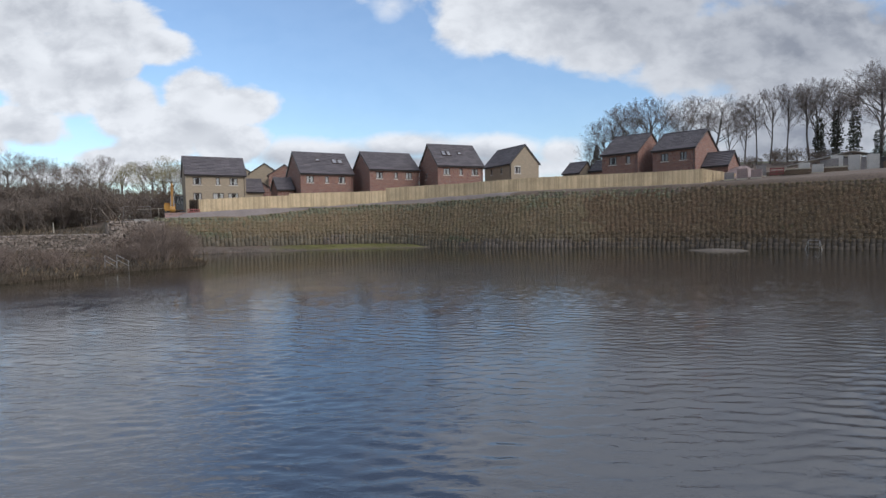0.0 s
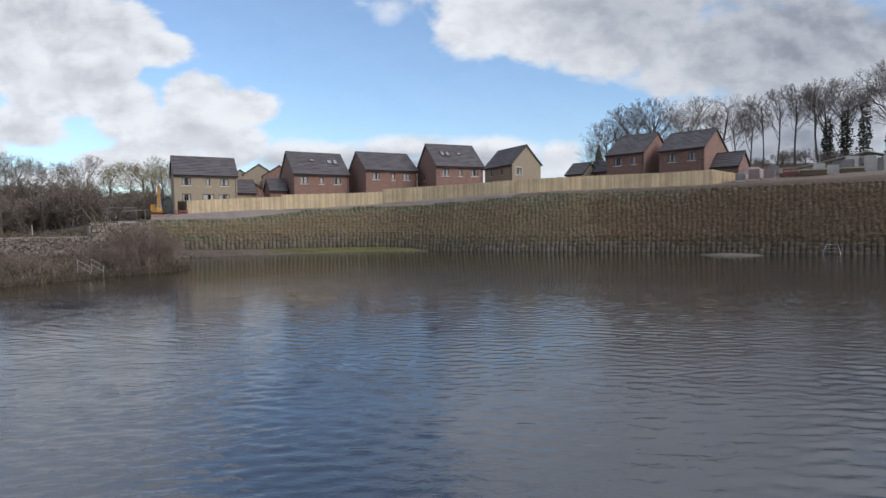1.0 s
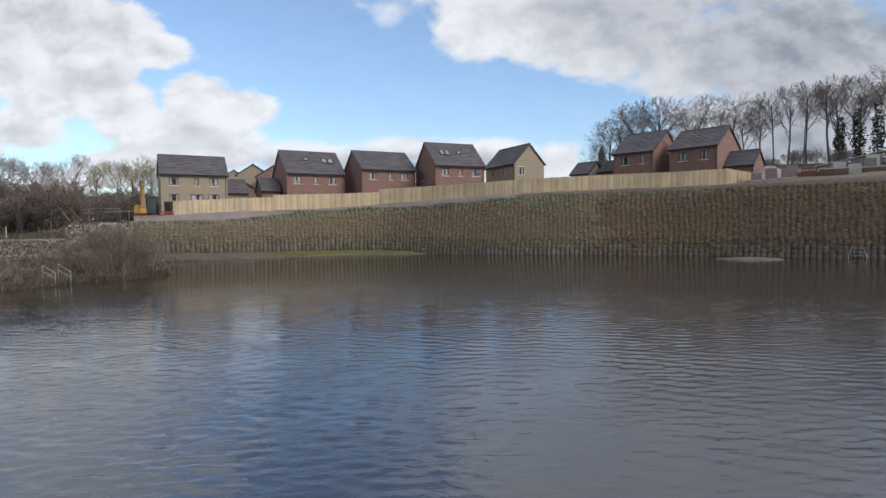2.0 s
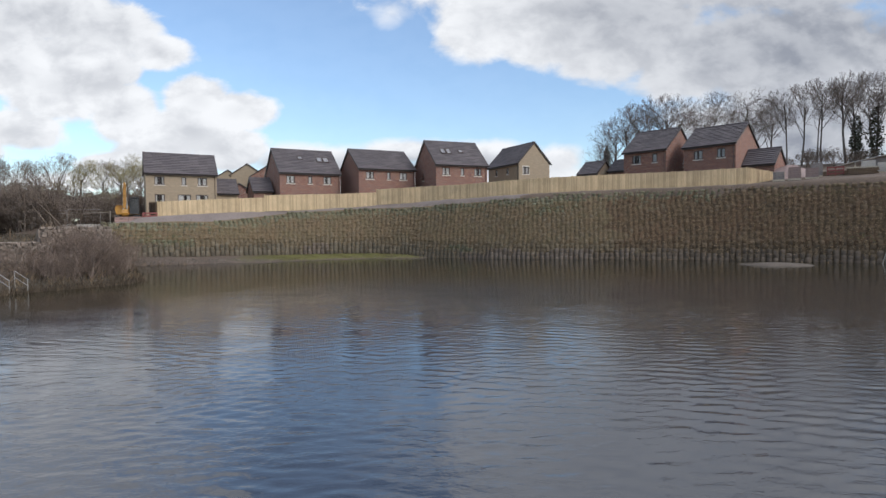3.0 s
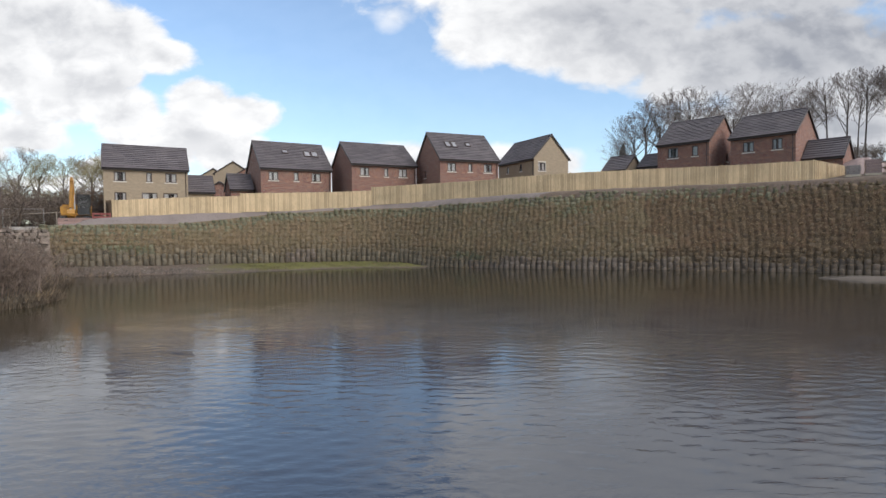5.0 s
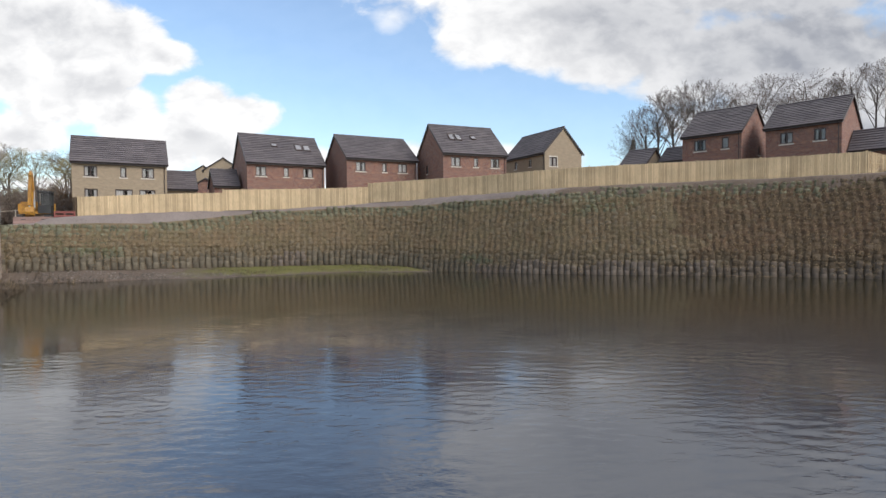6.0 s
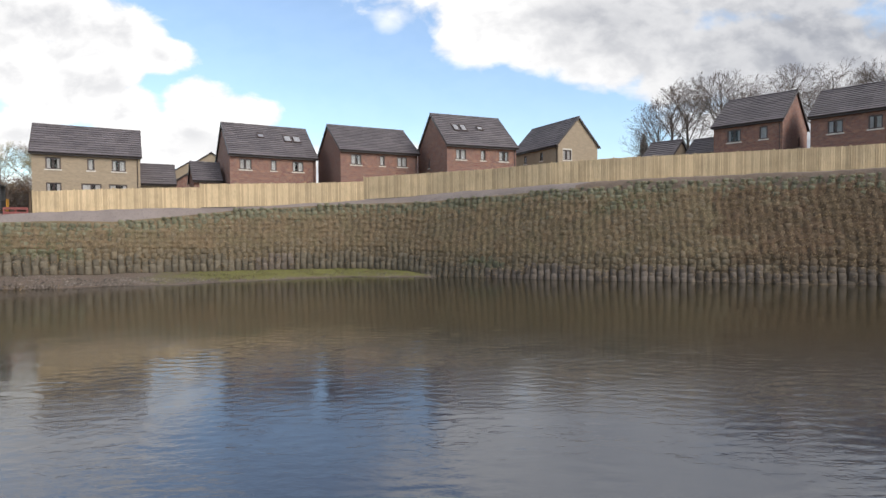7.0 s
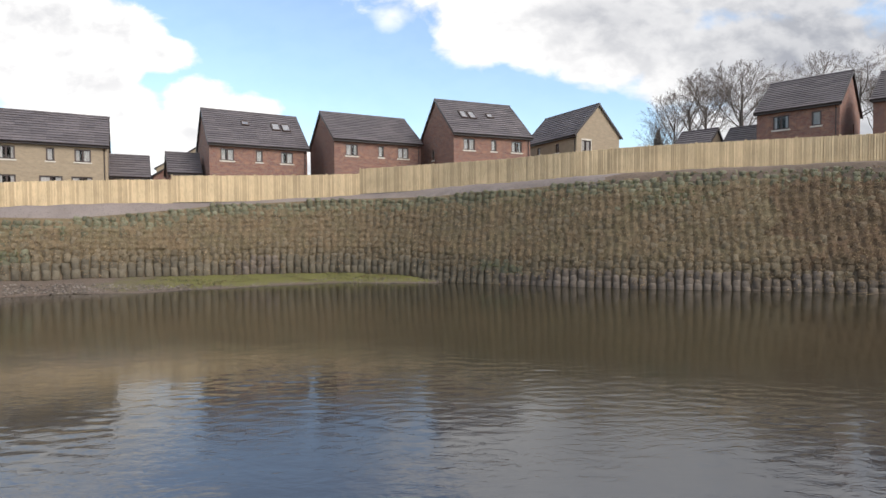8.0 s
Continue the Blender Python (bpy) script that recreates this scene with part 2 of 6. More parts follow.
brown_grass = mottled("winter_grass", (0.092, 0.070, 0.048), (0.070, 0.056, 0.036), (0.05, 0.04, 0.028), 0.25, 5.0, 0.95, 0.08)
gravel = mottled("site_gravel", (0.226, 0.184, 0.164), (0.188, 0.151, 0.134), (0.136, 0.111, 0.099), 0.35, 8.0, 0.95, 0.03)
site_mud = mottled("site_mud", (0.120, 0.086, 0.062), (0.150, 0.108, 0.082), (0.08, 0.058, 0.043), 0.15, 4.0, 0.95, 0.06)


def beach_build(g, b):
    p = coords(g)
    s = g.n("ShaderNodeSeparateXYZ")
    g.put(s.inputs[0], p)
    wide, small = g.noise(p, 0.5, 5, 0.6), g.noise(p, 9.0, 6, 0.65)
    mud = g.mix(g.step(wide, 0.35, 0.65), rgb(0.125, 0.088, 0.064), rgb(0.096, 0.071, 0.052))
    mud = g.mix(g.step(small, 0.50, 0.72), mud, rgb(0.175, 0.138, 0.112))
    tuft = g.noise(p, 2.6, 5, 0.7, 0.5)
    moss = g.mix(g.step(small, 0.4, 0.7), rgb(0.150, 0.142, 0.030), rgb(0.100, 0.088, 0.028))
    moss = g.mix(g.step(tuft, 0.48, 0.70, 0.0, 0.7), moss, rgb(0.098, 0.074, 0.045))
    # moss keeps to the upper shore of the middle stretch
    height = g.m("ADD", s.outputs[2], g.m("MULTIPLY", g.m("SUBTRACT", wide, 0.5), 0.5))
    east = g.m("ADD", s.outputs[0], g.m("MULTIPLY", g.m("SUBTRACT", wide, 0.5), 14.0))
    mossy = g.m("MULTIPLY", g.step(height, 0.03, 0.14), g.step(east, -27.0, -21.0))
    g.put(b.inputs["Base Color"], g.mix(mossy, mud, moss))
    b.inputs["Roughness"].default_value = 0.85
    bump(g, b, g.m("ADD", small, tuft), 0.8, 0.09)


beach = material("mossy_shore", beach_build)
lake_bed = mottled("lake_mud", (0.06, 0.05, 0.032), (0.045, 0.038, 0.026), None, 0.4, 5.0, 0.9, 0.03)
shingle = mottled("pale_shingle", (0.130, 0.104, 0.082), (0.098, 0.078, 0.062), (0.08, 0.064, 0.052), 1.2, 16.0, 0.9, 0.03)
stone = mottled("rough_stone", (0.235, 0.185, 0.148), (0.175, 0.138, 0.112), (0.10, 0.08, 0.066), 1.1, 9.0, 0.92, 0.05, 0.35, "object")
concrete = mottled("old_concrete", (0.33, 0.30, 0.265), (0.26, 0.235, 0.21), (0.19, 0.17, 0.155), 0.8, 11.0, 0.9, 0.01)
bark = mottled("bark", (0.105, 0.088, 0.078), (0.135, 0.115, 0.100), (0.055, 0.046, 0.041), 0.9, 9.0, 0.95, 0.04)
twig_grey = mottled("grey_twigs", (0.215, 0.176, 0.158), (0.170, 0.140, 0.128), None, 0.4, 3.0, 0.95, 0.0)
twig_brown = mottled("brown_twigs", (0.185, 0.142, 0.112), (0.142, 0.110, 0.088), None, 0.3, 3.0, 0.95, 0.0, 0.25)
twig_russet = mottled("orange_twigs", (0.20, 0.115, 0.060), (0.15, 0.088, 0.050), None, 0.3, 3.0, 0.95, 0.0, 0.25)
twig_red = mottled("russet_twigs", (0.200, 0.146, 0.114), (0.152, 0.112, 0.088), None, 0.3, 3.0, 0.95, 0.0, 0.3)
twig_olive = mottled("olive_twigs", (0.30, 0.255, 0.13), (0.22, 0.19, 0.105), None, 0.3, 3.0, 0.95, 0.0, 0.25)
ivy_leaf = mottled("ivy_leaves", (0.050, 0.054, 0.036), (0.072, 0.074, 0.050), None, 0.5, 3.0, 0.7, 0.0, 0.4)
machine_yellow = mottled("machine_yellow", (0.50, 0.245, 0.03), (0.40, 0.185, 0.028), (0.22, 0.11, 0.04), 1.0, 6.0, 0.45, 0.002)
arm_paint = mottled("oily_orange_paint", (0.44, 0.215, 0.03), (0.33, 0.155, 0.028), (0.12, 0.065, 0.03), 1.4, 7.0, 0.5, 0.003)
black_steel = mottled("black_steel", (0.020, 0.020, 0.021), (0.032, 0.030, 0.028), None, 1.5, 9.0, 0.5, 0.004)
red_plastic = mottled("red_plastic", (0.22, 0.055, 0.045), (0.185, 0.048, 0.04), None, 2.0, 9.0, 0.5, 0.002)
faded_red = mottled("faded_plastic", (0.23, 0.135, 0.108), (0.19, 0.115, 0.094), None, 2.0, 9.0, 0.5, 0.002)
zinc = mottled("galvanised_steel", (0.46, 0.43, 0.40), (0.36, 0.34, 0.32), None, 2.0, 12.0, 0.45, 0.0, metal=0.6)
wrap_film = mottled("wrapped_blocks", (0.25, 0.215, 0.195), (0.20, 0.172, 0.156), (0.13, 0.11, 0.10), 0.8, 4.0, 0.6, 0.02)
pink_wrap = mottled("pink_wrapped_blocks", (0.28, 0.195, 0.17), (0.24, 0.17, 0.15), (0.18, 0.13, 0.12), 0.8, 4.0, 0.6, 0.02)
white_sheet = mottled("white_sheeting", (0.50, 0.455, 0.405), (0.38, 0.345, 0.305), None, 0.6, 5.0, 0.6, 0.02)
cabin_dark = mottled("dark_cladding", (0.05, 0.042, 0.038), (0.07, 0.058, 0.05), None, 0.6, 5.0, 0.7, 0.01)
tan_paint = mottled("tan_cladding", (0.36, 0.27, 0.20), (0.30, 0.22, 0.165), None, 0.6, 5.0, 0.8, 0.01)


def water_build(g, b):
    p = coords(g)
    s = g.n("ShaderNodeSeparateXYZ")
    g.put(s.inputs[0], p)
    mid_w = g.noise(g.scaled(p, (0.6, 1.25, 1), (7, 3, 0)), 3.8, 3, 0.55, 0.6)
    fine_w = g.noise(g.scaled(p, (0.7, 1.25, 1), (1, 9, 0)), 9.0, 3, 0.55, 0.5)
    patch = g.noise(g.scaled(p, (0.5, 1.0, 1)), 0.09, 4, 0.6, 0.6)
    gust = g.step(g.noise(g.scaled(p, (0.6, 1.0, 1), (3, 5, 0)), 0.5, 4, 0.6, 0.6), 0.36, 0.62)
    # sheltered water under the bank and along the west shore
    west = g.m("MULTIPLY", g.m("MAXIMUM", g.m("SUBTRACT", -7.0, s.outputs[0]), 0.0), 1.35)
    q = g.m("ADD", g.m("ADD", s.outputs[1], west), g.m("MULTIPLY", g.m("SUBTRACT", patch, 0.5), 4.0))
    open_w = g.m("MULTIPLY", g.step(q, 10.0, 44.0, 0.16, 0.05), g.step(q, 55.0, 59.0, 1.0, 0.0))
    amp = g.m("MULTIPLY", g.m("ADD", open_w, 0.075), g.m("ADD", 0.45, g.m("MULTIPLY", gust, 0.85)))
    h = g.m("ADD", g.m("MULTIPLY", mid_w, 0.060), g.m("MULTIPLY", fine_w, 0.024))
    bump(g, b, g.m("MULTIPLY", h, amp), 1.0, 1.0)
    murk = g.mix(g.noise(p, 0.05, 3, 0.5), rgb(0.034, 0.040, 0.054), rgb(0.038, 0.044, 0.057))
    east_reflection = g.step(g.m("ADD", s.outputs[0], g.m("MULTIPLY", g.m("SUBTRACT", patch, 0.5), 16.0)), 0.0, 16.0)
    murk = g.mix(east_reflection, murk, rgb(0.041, 0.037, 0.035))         # reflected trees and bank put into the colour to the east
    bank_murk = g.mix(patch, rgb(0.034, 0.028, 0.015), rgb(0.029, 0.024, 0.014))
    murk = g.mix(g.step(q, 46.0, 60.0), murk, bank_murk)        # browner and darker towards the bank and west shore
    g.put(b.inputs["Base Color"], murk)
    g.put(b.inputs["Roughness"], g.step(q, 54.0, 61.0, 0.035, 0.09))      # wind ripples too small to model
    b.inputs["IOR"].default_value = 1.66


water_mat = material("lake_water", water_build)

# ---- mesh helpers ----


class MB:
    """Collects faces into one mesh."""

    def __init__(self):
        self.v, self.f, self.i = [], [], []

    def add(self, pts, faces, mat=0):
        k = len(self.v)
        self.v.extend(tuple(p) for p in pts)
        self.f.extend(tuple(k + j for j in fc) for fc in faces)
        self.i.extend([mat] * len(faces))

    def box(self, lo, hi, mat=0, m=None):
        x0, y0, z0 = lo
        x1, y1, z1 = hi
        pts = [Vector(p) for p in ((x0, y0, z0), (x1, y0, z0), (x1, y1, z0), (x0, y1, z0), (x0, y0, z1), (x1, y0, z1), (x1, y1, z1), (x0, y1, z1))]
        if m is not None:
            pts = [m @ p for p in pts]
        self.add(pts, ((3, 2, 1, 0), (4, 5, 6, 7), (0, 1, 5, 4), (1, 2, 6, 5), (2, 3, 7, 6), (3, 0, 4, 7)), mat)

    def beam(self, a, b, w, h, mat=0):
        """A square bar from a to b, w wide and h high."""
        a, b = Vector(a), Vector(b)
        d = (b - a).normalized()
        side = d.cross(Vector((0, 0, 1)))
        side = side.normalized() if side.length > 1e-4 else Vector((1, 0, 0))
        up = side.cross(d)
        pts = [q + side * sx * w / 2 + up * sz * h / 2 for q in (a, b) for sx, sz in ((-1, -1), (1, -1), (1, 1), (-1, 1))]
        self.add(pts, ((0, 1, 2, 3), (7, 6, 5, 4), (0, 4, 5, 1), (1, 5, 6, 2), (2, 6, 7, 3), (3, 7, 4, 0)), mat)

    def tube(self, a, b, ra, rb, n=6, mat=0, cap=True):
        a, b = Vector(a), Vector(b)
        d = b - a
        if d.length < 1e-6:
            return
        d.normalize()
        s = d.orthogonal().normalized()
        t = d.cross(s)
        ring = [(math.cos(2 * math.pi * j / n), math.sin(2 * math.pi * j / n)) for j in range(n)]
        pts = [a + (s * c + t * e) * ra for c, e in ring] + [b + (s * c + t * e) * rb for c, e in ring]
        faces = [(j, (j + 1) % n, n + (j + 1) % n, n + j) for j in range(n)]
        if cap:
            faces += [tuple(range(n - 1, -1, -1)), tuple(range(n, 2 * n))]
        self.add(pts, faces, mat)

    def mesh(self, name, mats, smooth=False):
        me = bpy.data.meshes.new(name)
        me.from_pydata(self.v, [], self.f)
        for mt in mats if isinstance(mats, (list, tuple)) else [mats]:
            me.materials.append(mt)
        me.polygons.foreach_set("material_index", self.i)
        if smooth:
            me.polygons.foreach_set("use_smooth", [True] * len(self.f))
        me.update()
        return me


def part(name, mb, mats, parent=None, label="", smooth=False, kind=""):
    """Links a builder (or a ready mesh) as one object under a thing or part."""
    ob = new(name, mb if isinstance(mb, bpy.types.Mesh) else mb.mesh(name, mats, smooth))
    ob.parent = parent
    return tagged(ob, label, kind=kind)


def thing(name, m, label, category, group=""):
    """An Empty at a thing's base."""
    ob = new(name)
    ob.empty_display_size = 0.3
    ob.matrix_world = m
    return tagged(ob, label, category, group)


def solid(name, mb, mats, m, label, category, group="", smooth=False, kind=""):
    ob = new(name, mb.mesh(name, mats, smooth))
    ob.matrix_world = m
    return tagged(ob, label, category, group, kind)


rng = random.Random(7)

# ---- the lie of the land ----
# water's edge under the bank, from west to east, then round the lake
EDGE = [(-36, 74), (-31, 76.6), (-28, 79.0), (-25, 80.8), (-22.4, 82.8), (-15.5, 85), (-9.6, 86), (-3.3, 84.5), (2.6, 82.6), (7.9, 80),
        (13, 78.4), (17.8, 77.2), (21.7, 76.2), (27, 74.2), (33, 71.2), (40, 66.7), (46.6, 62.2), (60, 54), (80, 43)]
SHORE = [(96, 20), (88, -20), (40, -50), (-30, -48), (-52, -20), (-40, 12), (-33, 30), (-31, 38), (-28.6, 44), (-27, 48.5), (-25, 51.2), (-23.4, 53.4), (-24.4, 57), (-28, 62), (-31.5, 68), (-34, 72)]
BEACH_X, BEACH_W, BEACH_Z = [-36, -30, -22, -9, -5, -3, 1, 80], [1.5, 1.5, 1.5, 1.3, 0.9, 0.5, 0.0, 0.0], [1.0, 0.85, 0.62, 0.64, 0.45, 0.15, 0.0, 0.0]
SPREAD_X, SPREAD_W = [-34, -29.5, -26.7, -21.9, -18.2, -15, -11.5, -5.1, -2, 0], [0, 1.3, 1.9, 4.2, 3.9, 2.8, 1.8, 1.3, 0.7, 0]     # mud flat beyond the foot of the bank
TOP_X, TOP_Z = [-36, -31.6, -28.2, -23.6, -19.8, -14.7, -10, -4, 2.8, 8.5, 14, 20.6, 33, 40, 48, 80], [4.95, 5.1, 5.05, 5.65, 6.2, 6.5, 6.75, 6.8, 7.2, 7.58, 7.8, 7.95, 8.15, 8.05, 7.85, 7.8]
FENCE_X, FENCE_Z = [-38, -36.2, -35, -30, -24, -17, -9.5, -2, 4, 9.5, 15.7, 22, 30, 36, 60, 90], [4.95, 5.1, 5.62, 5.98, 6.4, 6.82, 7.2, 7.65, 7.78, 8.02, 8.23, 8.30, 8.33, 8.45, 8.9, 9.2]
SITE_X, SITE_Z = [-60, -42, -36, -30, -24, -13, 0, 12, 26, 33, 60, 90], [4.5, 5.15, 5.9, 6.8, 7.3, 8.0, 8.4, 9.0, 9.1, 9.0, 9.7, 10.4]


WEST_WALL = [(-36.8, 73.05), (-41, 69), (-49, 63.5), (-62, 56), (-90, 42)]
WEST_TOP = [4.45, 3.1, 3.0, 2.9]


def to_lines(px, py, pts, closed=False):
    """Distance from points to a polyline, and the index of the nearest segment."""
    best, idx = np.full(px.shape, 1e9), np.zeros(px.shape, int)
    pairs = list(zip(pts, pts[1:] + (pts[:1] if closed else []))) if closed else list(zip(pts, pts[1:]))
    for k, ((ax, ay), (bx, by)) in enumerate(pairs):
        dx, dy = bx - ax, by - ay
        u = np.clip(((px - ax) * dx + (py - ay) * dy) / (dx * dx + dy * dy), 0, 1)
        d = np.hypot(px - ax - u * dx, py - ay - u * dy)
        hit = d < best
        best[hit], idx[hit] = d[hit], k
    return best, idx


def within(px, py, pts):
    res = np.zeros(px.shape, bool)
    for (ax, ay), (bx, by) in zip(pts, pts[1:] + pts[:1]):
        if ay != by:
            cross = (ay > py) != (by > py)
            res ^= cross & (px < (bx - ax) * (py - ay) / (by - ay) + ax)
    return res


def smooth01(v, a, b):
    u = np.clip((v - a) / (b - a), 0, 1)
    return u * u * (3 - 2 * u)


def land(px, py):
    """Height of the ground, and its cover: 0 bed, 1 beach, 2 gravel, 3 mud, 4 grass, 5 dark earth, 6 dead grass."""
    px, py = np.atleast_1d(np.asarray(px, float)), np.atleast_1d(np.asarray(py, float))
    ring = EDGE + SHORE
    d, k = to_lines(px, py, ring, True)
    wet = within(px, py, ring)
    bank_side = (k < len(EDGE) - 1) & ~((px < -38.2) & (k == 0))
    w, bz = np.interp(px, BEACH_X, BEACH_W), np.interp(px, BEACH_X, BEACH_Z)
    bz = np.where(w < 0.4, bz - 0.45, bz)
    top, fen, site = np.interp(px, TOP_X, TOP_Z), np.interp(px, FENCE_X, FENCE_Z), np.interp(px, SITE_X, SITE_Z)
    s = d - w
    flat = np.interp(px, SPREAD_X, SPREAD_W)
    zb = np.where(s < 0, bz * (np.maximum(d + flat, 0) / np.maximum(w + flat, 0.01)) ** 1.25, bz * 0.9)
    zb = np.where(s > 1.1, bz * 0.9 + (top - bz * 0.9) * np.clip((s - 1.1) / 1.5, 0, 1), zb)
    zb = np.where(s > 2.6, top + (fen - top) * np.clip((s - 2.6) / 0.9, 0, 1), zb)
    zb = np.where(s > 4.0, fen + (site - fen) * smooth01(s, 4.5, 11.0), zb)
    # west bank: low shore, then the ground held up by the stone walls
    zl = np.interp(d, [0, 1.5, 6, 20, 60], [0, 0.22, 0.4, 1.0, 1.6])
    dw, kw = to_lines(px, py, WEST_WALL)
    ax, ay = np.array([p[0] for p in WEST_WALL])[kw], np.array([p[1] for p in WEST_WALL])[kw]
    bx, by = np.array([p[0] for p in WEST_WALL])[kw + 1], np.array([p[1] for p in WEST_WALL])[kw + 1]
    held = (bx - ax) * (py - ay) - (by - ay) * (px - ax) < 0
    high = np.array(WEST_TOP)[kw] + 1.2 * smooth01(dw, 6, 40)
    zl = np.where(held, zl + (high - zl) * np.clip((dw - 0.45) / 0.9, 0, 1), zl)
    zl = zl + (site - 0.4 - zl) * smooth01(dw, 2.5, 8) * smooth01(px, -58, -44) * held * smooth01(py, 68, 78)
    z = np.where(bank_side, zb, zl)
    back = 4.8 * smooth01(px, -62, -52) * smooth01(-px, 10, 30) * smooth01(py, 103, 132)
    hill = back + 5.6 * smooth01(px, 30, 75) * smooth01(py, 96, 125) + 5.5 * smooth01(py, 118, 190) * smooth01(px, -30, 60)
    z = z + np.where(wet, 0, hill)
    far = smooth01(np.hypot(px, py - 60), 220, 900)
    z = z * (1 - far) + far * 7.0
    shoal = wet & (k < len(EDGE) - 1) & (d < flat)
    z = np.where(wet, np.where(shoal, bz * (np.maximum(flat - d, 0) / np.maximum(w + flat, 0.01)) ** 1.25 + 0.01, -np.minimum(0.12 + np.maximum(d - np.where(k < len(EDGE) - 1, flat, 0), 0) * 0.35, 1.6)), z)
    cover = np.where(wet, 0, np.where(bank_side, np.where(s < 1.1, 1, np.where(s < 1.9, 5, np.where(s < 7, 2, 3))), 4))
    cover = np.where(wet & (d < flat + 1.6) & (k < len(EDGE) - 1) & (px < 4), 1, cover)
    cover = np.where(~wet & (py > np.where(px > 25, 140, 112)), 4, cover)
    cover = np.where((cover == 2) & (px > 9 + 2 * np.sin(py)), 3, cover)
    cover = np.where(~wet & ~bank_side & (~held | (dw < 14)), 6, cover)
    cover = np.where(~wet & ~bank_side & (py > 73) & (px > -56) & (px < -30) & (d > 3), 3, cover)
    cover = np.where(~wet & (np.hypot(px, py - 60) > 130), 4, cover)
    return z, cover


def ground_z(x, y):
    return float(land(x, y)[0][0])


def axis(fine0, fine1, step, lo, hi):
    vals = list(np.arange(fine0, fine1 + 1e-6, step))
    s, x = step, fine1
    while x < hi:
        s *= 1.22
        x += s
        vals.append(min(x, hi))
    s, x = step, fine0
    while x > lo:
        s *= 1.22
        x -= s
        vals.insert(0, max(x, lo))
    return np.array(vals)


gx, gy = axis(-92, 62, 0.62, -2600, 2600), axis(36, 98, 0.5, -2500, 2700)
GX, GY = np.meshgrid(gx, gy)
GZ, GC = land(GX.ravel(), GY.ravel())
rough_z = np.array([noise.noise((x * 0.23, y * 0.23, 0.0)) * 0.10 + noise.noise((x * 0.9, y * 0.9, 5.0)) * 0.05 for x, y in zip(GX.ravel(), GY.ravel())])
GZ = np.where((GC == 0) | (GZ < -0.1) | (GC == 1) & (GX.ravel() > -4), GZ, GZ + rough_z * np.where(GC == 1, 0.6, 1.0))
nx, ny = len(gx), len(gy)
me = bpy.data.meshes.new("ground")
a = (np.arange(ny - 1)[:, None] * nx + np.arange(nx - 1)[None, :]).ravel()
quads = np.stack([a, a + 1, a + nx + 1, a + nx], 1)
me.from_pydata(np.stack([GX.ravel(), GY.ravel(), GZ], 1).tolist(), [], quads.tolist())
for mt in (lake_bed, beach, gravel, site_mud, meadow, earth, brown_grass):
    me.materials.append(mt)
me.polygons.foreach_set("material_index", np.max(np.stack([GC[quads[:, j]] for j in range(1)]), 0).astype(np.int32))
me.polygons.foreach_set("use_smooth", [True] * len(quads))
ground = tagged(new("ground", me), "uneven ground of grass, gravel and building mud", "ground", kind="structure")

# water: wavelets where the wind reaches, calm under the bank and the west shore
wave_r = random.Random(41)
WAVES = []
for _ in range(40):
    heading, length = radians(wave_r.gauss(90, 25)), wave_r.uniform(0.25, 0.62)
    WAVES.append((math.cos(heading) * 2 * math.pi / length, math.sin(heading) * 2 * math.pi / length, wave_r.uniform(0, 6.283)))
vx, vy = np.arange(-36, 48.01, 0.2), np.arange(4, 60.01, 0.078)
VX, VY = np.meshgrid(vx, vy)
VQ = VY + 1.35 * np.maximum(-7 - VX, 0) + 1.2 * np.sin(VX * 0.31) + 0.8 * np.sin(VX * 0.83 + VY * 0.4)
steep = np.interp(VQ, [8, 14, 20, 38, 46, 51, 55, 57.6, 59], [0.100, 0.090, 0.070, 0.034, 0.017, 0.016, 0.032, 0.036, 0.002])
steep *= 1 + 0.3 * np.sin(VX * 0.35 + 1.3 * np.sin(VY * 0.21)) * np.sin(VY * 0.27 + 1.1 * np.sin(VX * 0.17))
rim = np.minimum(np.minimum(VX + 36, 48 - VX), np.minimum(VY - 4, 60 - VY))
steep *= np.clip(rim / 1.5, 0, 1)
VZ = np.zeros_like(VX)
for kx, ky, ph in WAVES:
    VZ += np.sin(kx * VX + ky * VY + ph) * math.sqrt(2 / len(WAVES)) / math.hypot(kx, ky)
VZ *= steep
nx, ny = len(vx), len(vy)
a = (np.arange(ny - 1)[:, None] * nx + np.arange(nx - 1)[None, :]).ravel()
wb = MB()
wb.v = np.stack([VX.ravel(), VY.ravel(), VZ.ravel()], 1).tolist()
wb.f = np.stack([a, a + 1, a + nx + 1, a + nx], 1).tolist()
wb.i = [0] * len(wb.f)
x0, x1, y0, y1 = float(vx[0]), float(vx[-1]), float(vy[0]), float(vy[-1])
for xa, xb, ya, yb in ((-75, 115, -70, y0), (-75, 115, y1, 93), (-75, x0, y0, y1), (x1, 115, y0, y1)):
    wb.add([(xa, ya, 0), (xb, ya, 0), (xb, yb, 0), (xa, yb, 0)], [(0, 1, 2, 3)])
water = solid("water", wb, water_mat, pose(0, 0, 0), "rippled brown-blue lake water reflecting the sky", "water", smooth=True, kind="structure")

